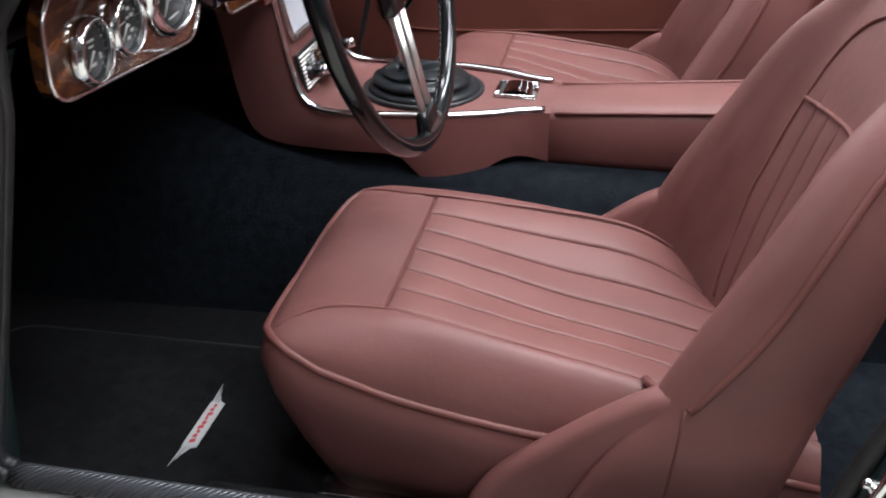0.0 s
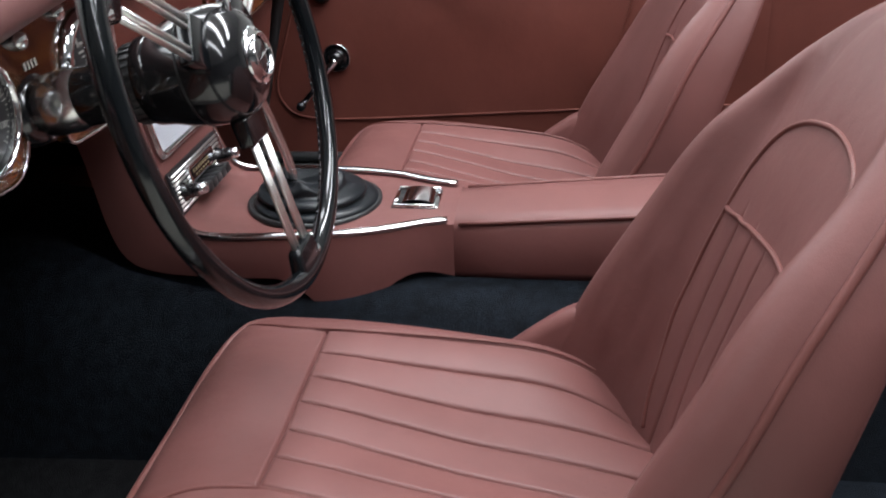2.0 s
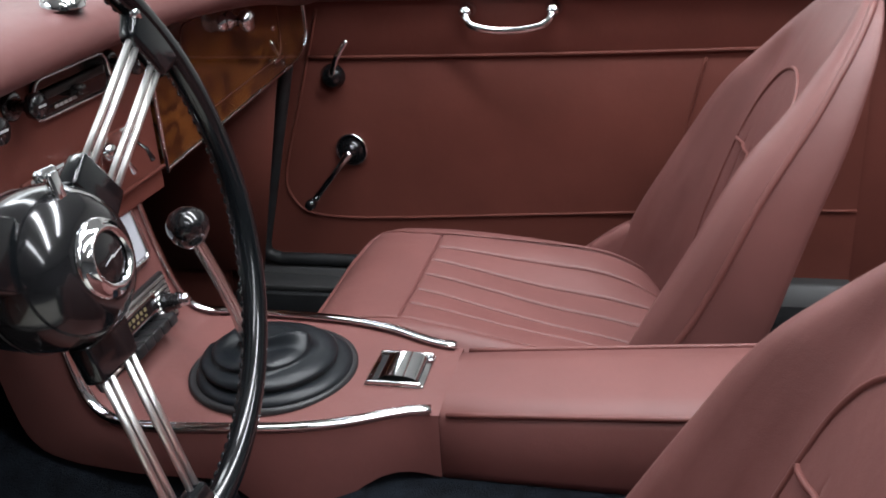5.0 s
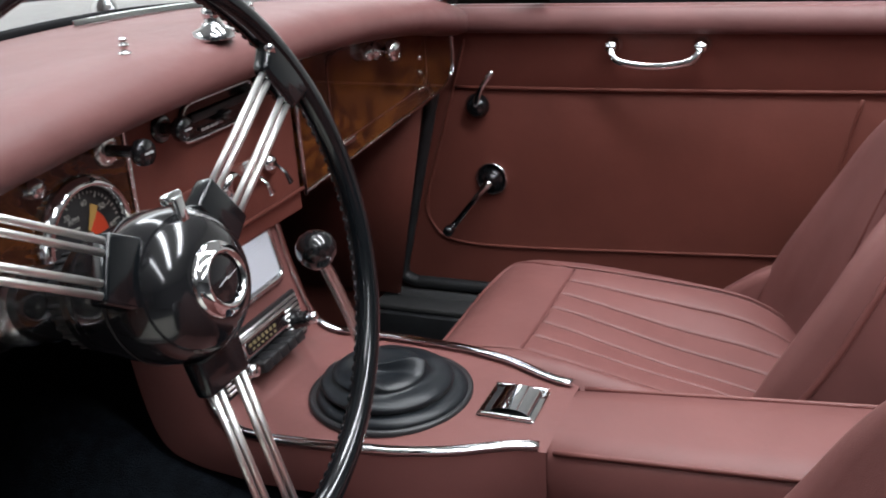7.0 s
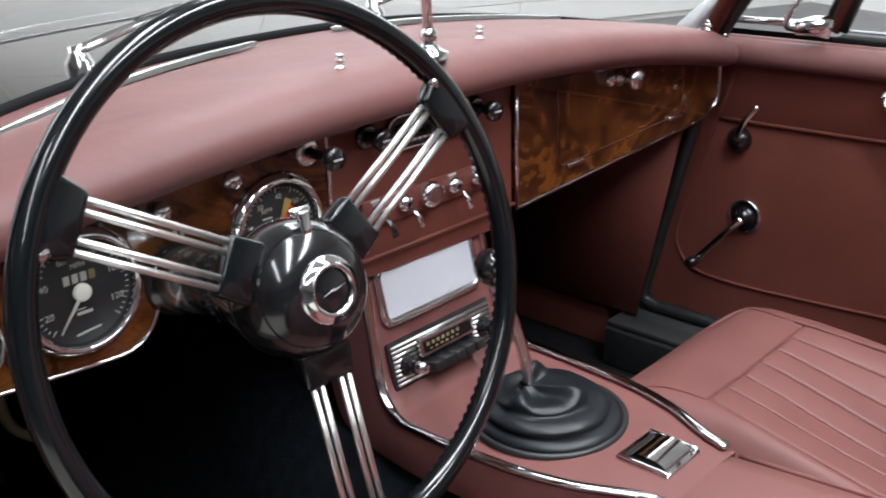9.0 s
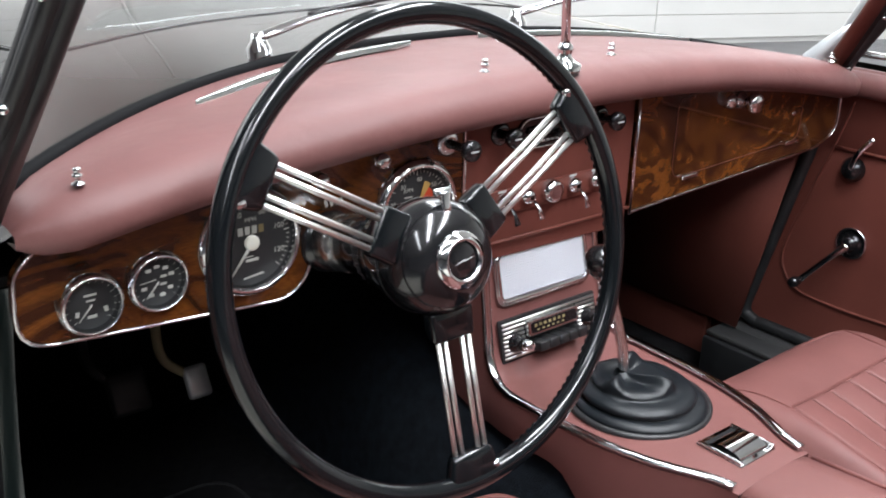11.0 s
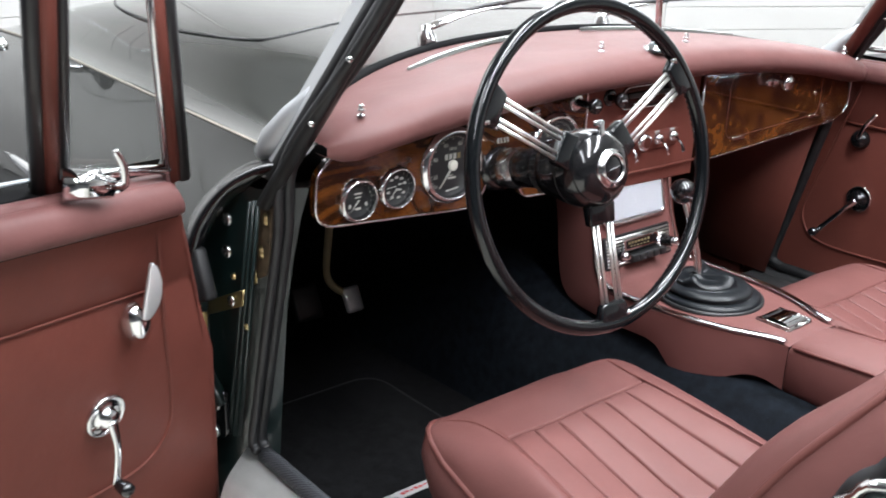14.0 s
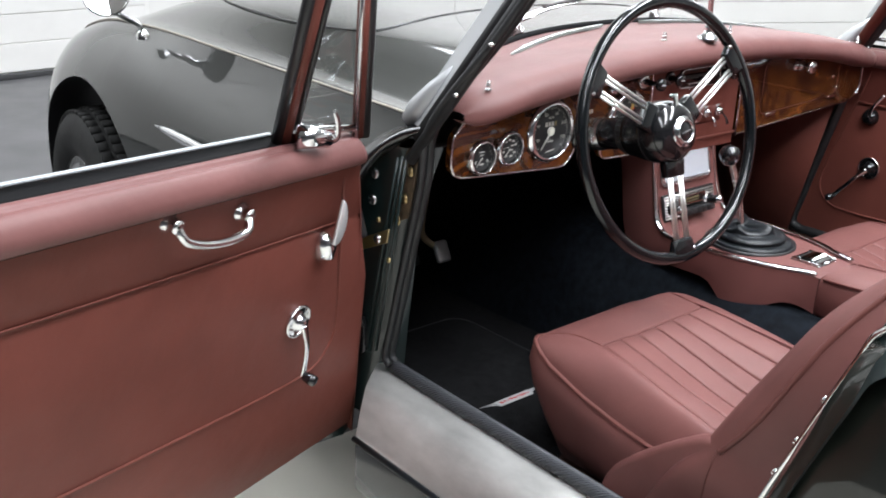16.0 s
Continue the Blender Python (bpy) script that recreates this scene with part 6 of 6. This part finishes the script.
# ---------------- mirror, wheel, mat ----------------
MIRROR = thing("wing_mirror", "round chrome wing mirror on a bent stalk", "mirror", (-0.690, 1.335, 0.846))
part("mirror_base", lathe([(0.013, -0.010), (0.013, 0.002), (0.009, 0.006), (0.0065, 0.012)], 24), CHROME, MIRROR)
part("mirror_stalk", tube(smooth_line([(0, 0, 0.004), (-0.012, -0.004, 0.024), (-0.045, -0.010, 0.042), (-0.075, -0.010, 0.060)], 6), 0.0062, 10), CHROME, MIRROR)
hm = pose(-0.078, -0.012, 0.085, 63, 0, -26)
part("mirror_shell", lathe([(0, -0.030), (0.020, -0.026), (0.036, -0.014), (0.044, 0.0), (0.046, 0.004), (0.042, 0.006)], 36, hm), CHROME, MIRROR)
part("mirror_glass", lathe([(0, 0.004), (0.043, 0.0035)], 36, hm), material("mirror_silver", (0.9, 0.9, 0.9), 0.01, 1.0), MIRROR, "round mirror glass")


def road_wheel(at, sgn, label):
    w = thing("road_wheel", label, "wheel", at, "road wheels")
    turn = pose(0, 0, 0, 0, 0, 6 * sgn) @ pose(0, 0, 0, 0, 90 * sgn, 0) @ Matrix.Scale(0.945, 4)
    part("tyre", lathe([(0.205, 0.066), (0.235, 0.082), (0.275, 0.086), (0.300, 0.078), (0.318, 0.064), (0.325, 0.040), (0.327, 0.0), (0.325, -0.040), (0.318, -0.064), (0.300, -0.078), (0.235, -0.080), (0.205, -0.066)], 72), TYRE, w, "black treaded tyre", m=turn)
    tread = bmesh.new()
    for i in range(62):
        for k, (zz, ln) in enumerate(((-0.054, 0.026), (-0.018, 0.031), (0.018, 0.031), (0.054, 0.026))):
            one = box(0.010, 0.0265, ln, (0.3265 - (0.005 if abs(zz) > 0.04 else 0), 0, zz), 0.002, 1)
            one.transform(Matrix.Rotation(2 * math.pi * (i + 0.5 * (k % 2)) / 62, 4, "Z"))
            me = bpy.data.meshes.new("t")
            one.to_mesh(me), one.free()
            tread.from_mesh(me)
            bpy.data.meshes.remove(me)
    part("tread", tread, TYRE, w, m=turn)["kind"] = "stuff"
    part("rim", lathe([(0.205, 0.070), (0.208, 0.064), (0.196, 0.050), (0.185, 0.020), (0.180, -0.06)], 60), SATIN, w, "silver wire wheel rim", m=turn)
    part("hub", lathe([(0.060, 0.0), (0.055, 0.04), (0.036, 0.070), (0.030, 0.085), (0, 0.088)], 32), CHROME, w, "chrome knock-off hub", m=turn)
    for i in range(48):
        a = 2 * math.pi * i / 48
        b = a + (0.30 if i % 2 else -0.30)
        z0, z1 = ((0.060, 0.020), (0.010, 0.045))[i % 2]
        part("wire_spoke", tube([(0.05 * math.cos(a), 0.05 * math.sin(a), z0), (0.19 * math.cos(b), 0.19 * math.sin(b), z1)], 0.0022, 5), SATIN, w, m=turn)
    return w


front_wheel = road_wheel((-0.668, 1.650, 0.312), -1, "wire wheel with black treaded tyre, in its arch")
copy_thing(front_wheel, pose(0.660, 1.650, 0.312, 0, 0, 180))
# rear deck and tail behind the cockpit
deck = []
for y, top, hw in ((-1.21, 0.815, 0.690), (-1.35, 0.815, 0.688), (-1.55, 0.790, 0.675), (-1.75, 0.735, 0.640), (-1.90, 0.650, 0.580), (-1.98, 0.540, 0.520), (-1.99, 0.380, 0.50)):
    deck.append([(hw * s, y - 0.05 * (1 - s * s), top + 0.035 * (1 - s * s)) for s in (-1, -0.8, -0.5, 0, 0.5, 0.8, 1)])
body_part("rear_deck", loft(deck), PAINT, "gloss dark rear deck and tail")

FMAT = thing("floor_mat", "black pile footwell mat with a winged badge strip", "floor mat", (-0.43, 0.42, 0.283))
part("mat_carpet", plate(rounded([(-0.19, -0.30), (0.17, -0.30), (0.16, 0.34), (-0.17, 0.34)], 0.05), 0.008, pose(0, 0, 0.008), 0.003), MAT, FMAT)
part("mat_binding", tube([(a, b, 0.005) for a, b in rounded([(-0.19, -0.30), (0.17, -0.30), (0.16, 0.34), (-0.17, 0.34)], 0.05)], 0.004, 6, closed=True), SATINBLACK, FMAT)
bd = pose(0.004, 0.002, 0.0085, 0, 0, -1) @ Matrix.Diagonal((1.2, 0.78, 1, 1))
badge = part("mat_badge", plate([(-0.034, -0.011), (0.034, -0.011), (0.034, 0.011), (-0.034, 0.011)], 0.0012, bd @ pose(0, 0, 0.0012)), SILVERPRINT, FMAT, "silver and red badge strip", smooth=False)
for sgn in (-1, 1):
    for k in range(4):
        part("badge_feather", plate([(sgn * 0.034, 0.009 - 0.005 * k), (sgn * (0.064 - 0.009 * k), 0.011 - 0.004 * k), (sgn * 0.034, 0.0055 - 0.005 * k)][:: sgn], 0.0010, bd @ pose(0, 0, 0.0012)), SILVERPRINT, badge, smooth=False)
bars([(-0.026 + 0.0068 * i, 0.001 * (i % 2), 0.0046, 0.008 - 0.002 * (i % 3), 18) for i in range(9)], bd @ pose(0, 0, 0.0014), RED, badge, Vector((0, 0, 0)), "badge_marks")

# ---------------- wall boards ----------------
board_me = None
for wall, base, first, count in ((NORTH, ROOM, 1.95, 3), (SIDEWALL, SIDE, -1.06, 4)):
    way = 1 if wall is NORTH else -1
    for row in range(16):
        z = 0.118 + 0.165 * row
        for col in range(count):
            if board_me is None:
                board_me = part("wall_board", box(1.716, 0.016, 0.1612, (0, 0, 0), 0.002, 1), WALLPAINT, wall, smooth=False)
                ob, board_me = board_me, board_me.data
            else:
                ob = new("wall_board", board_me)
                ob.parent = wall
            ob.matrix_local = base @ pose(first + way * 1.72 * col, 0.004 + 0.0012 * ((row * 7 + col * 3) % 4), z)
pipe = [ROOM @ Vector((1.06, -0.03, 0.0)), ROOM @ Vector((1.06, -0.03, 3.3))]
conduit = part("wall_conduit", tube(pipe, 0.012, 10), WALLPAINT, smooth=True)
tagged(conduit, "white painted conduit pipe on the wall", "pipe", kind="structure")
clip = part("conduit_clip", box(0.05, 0.03, 0.05, (1.06, -0.02, 0.36), 0.006), WALLPAINT, conduit, m=ROOM)
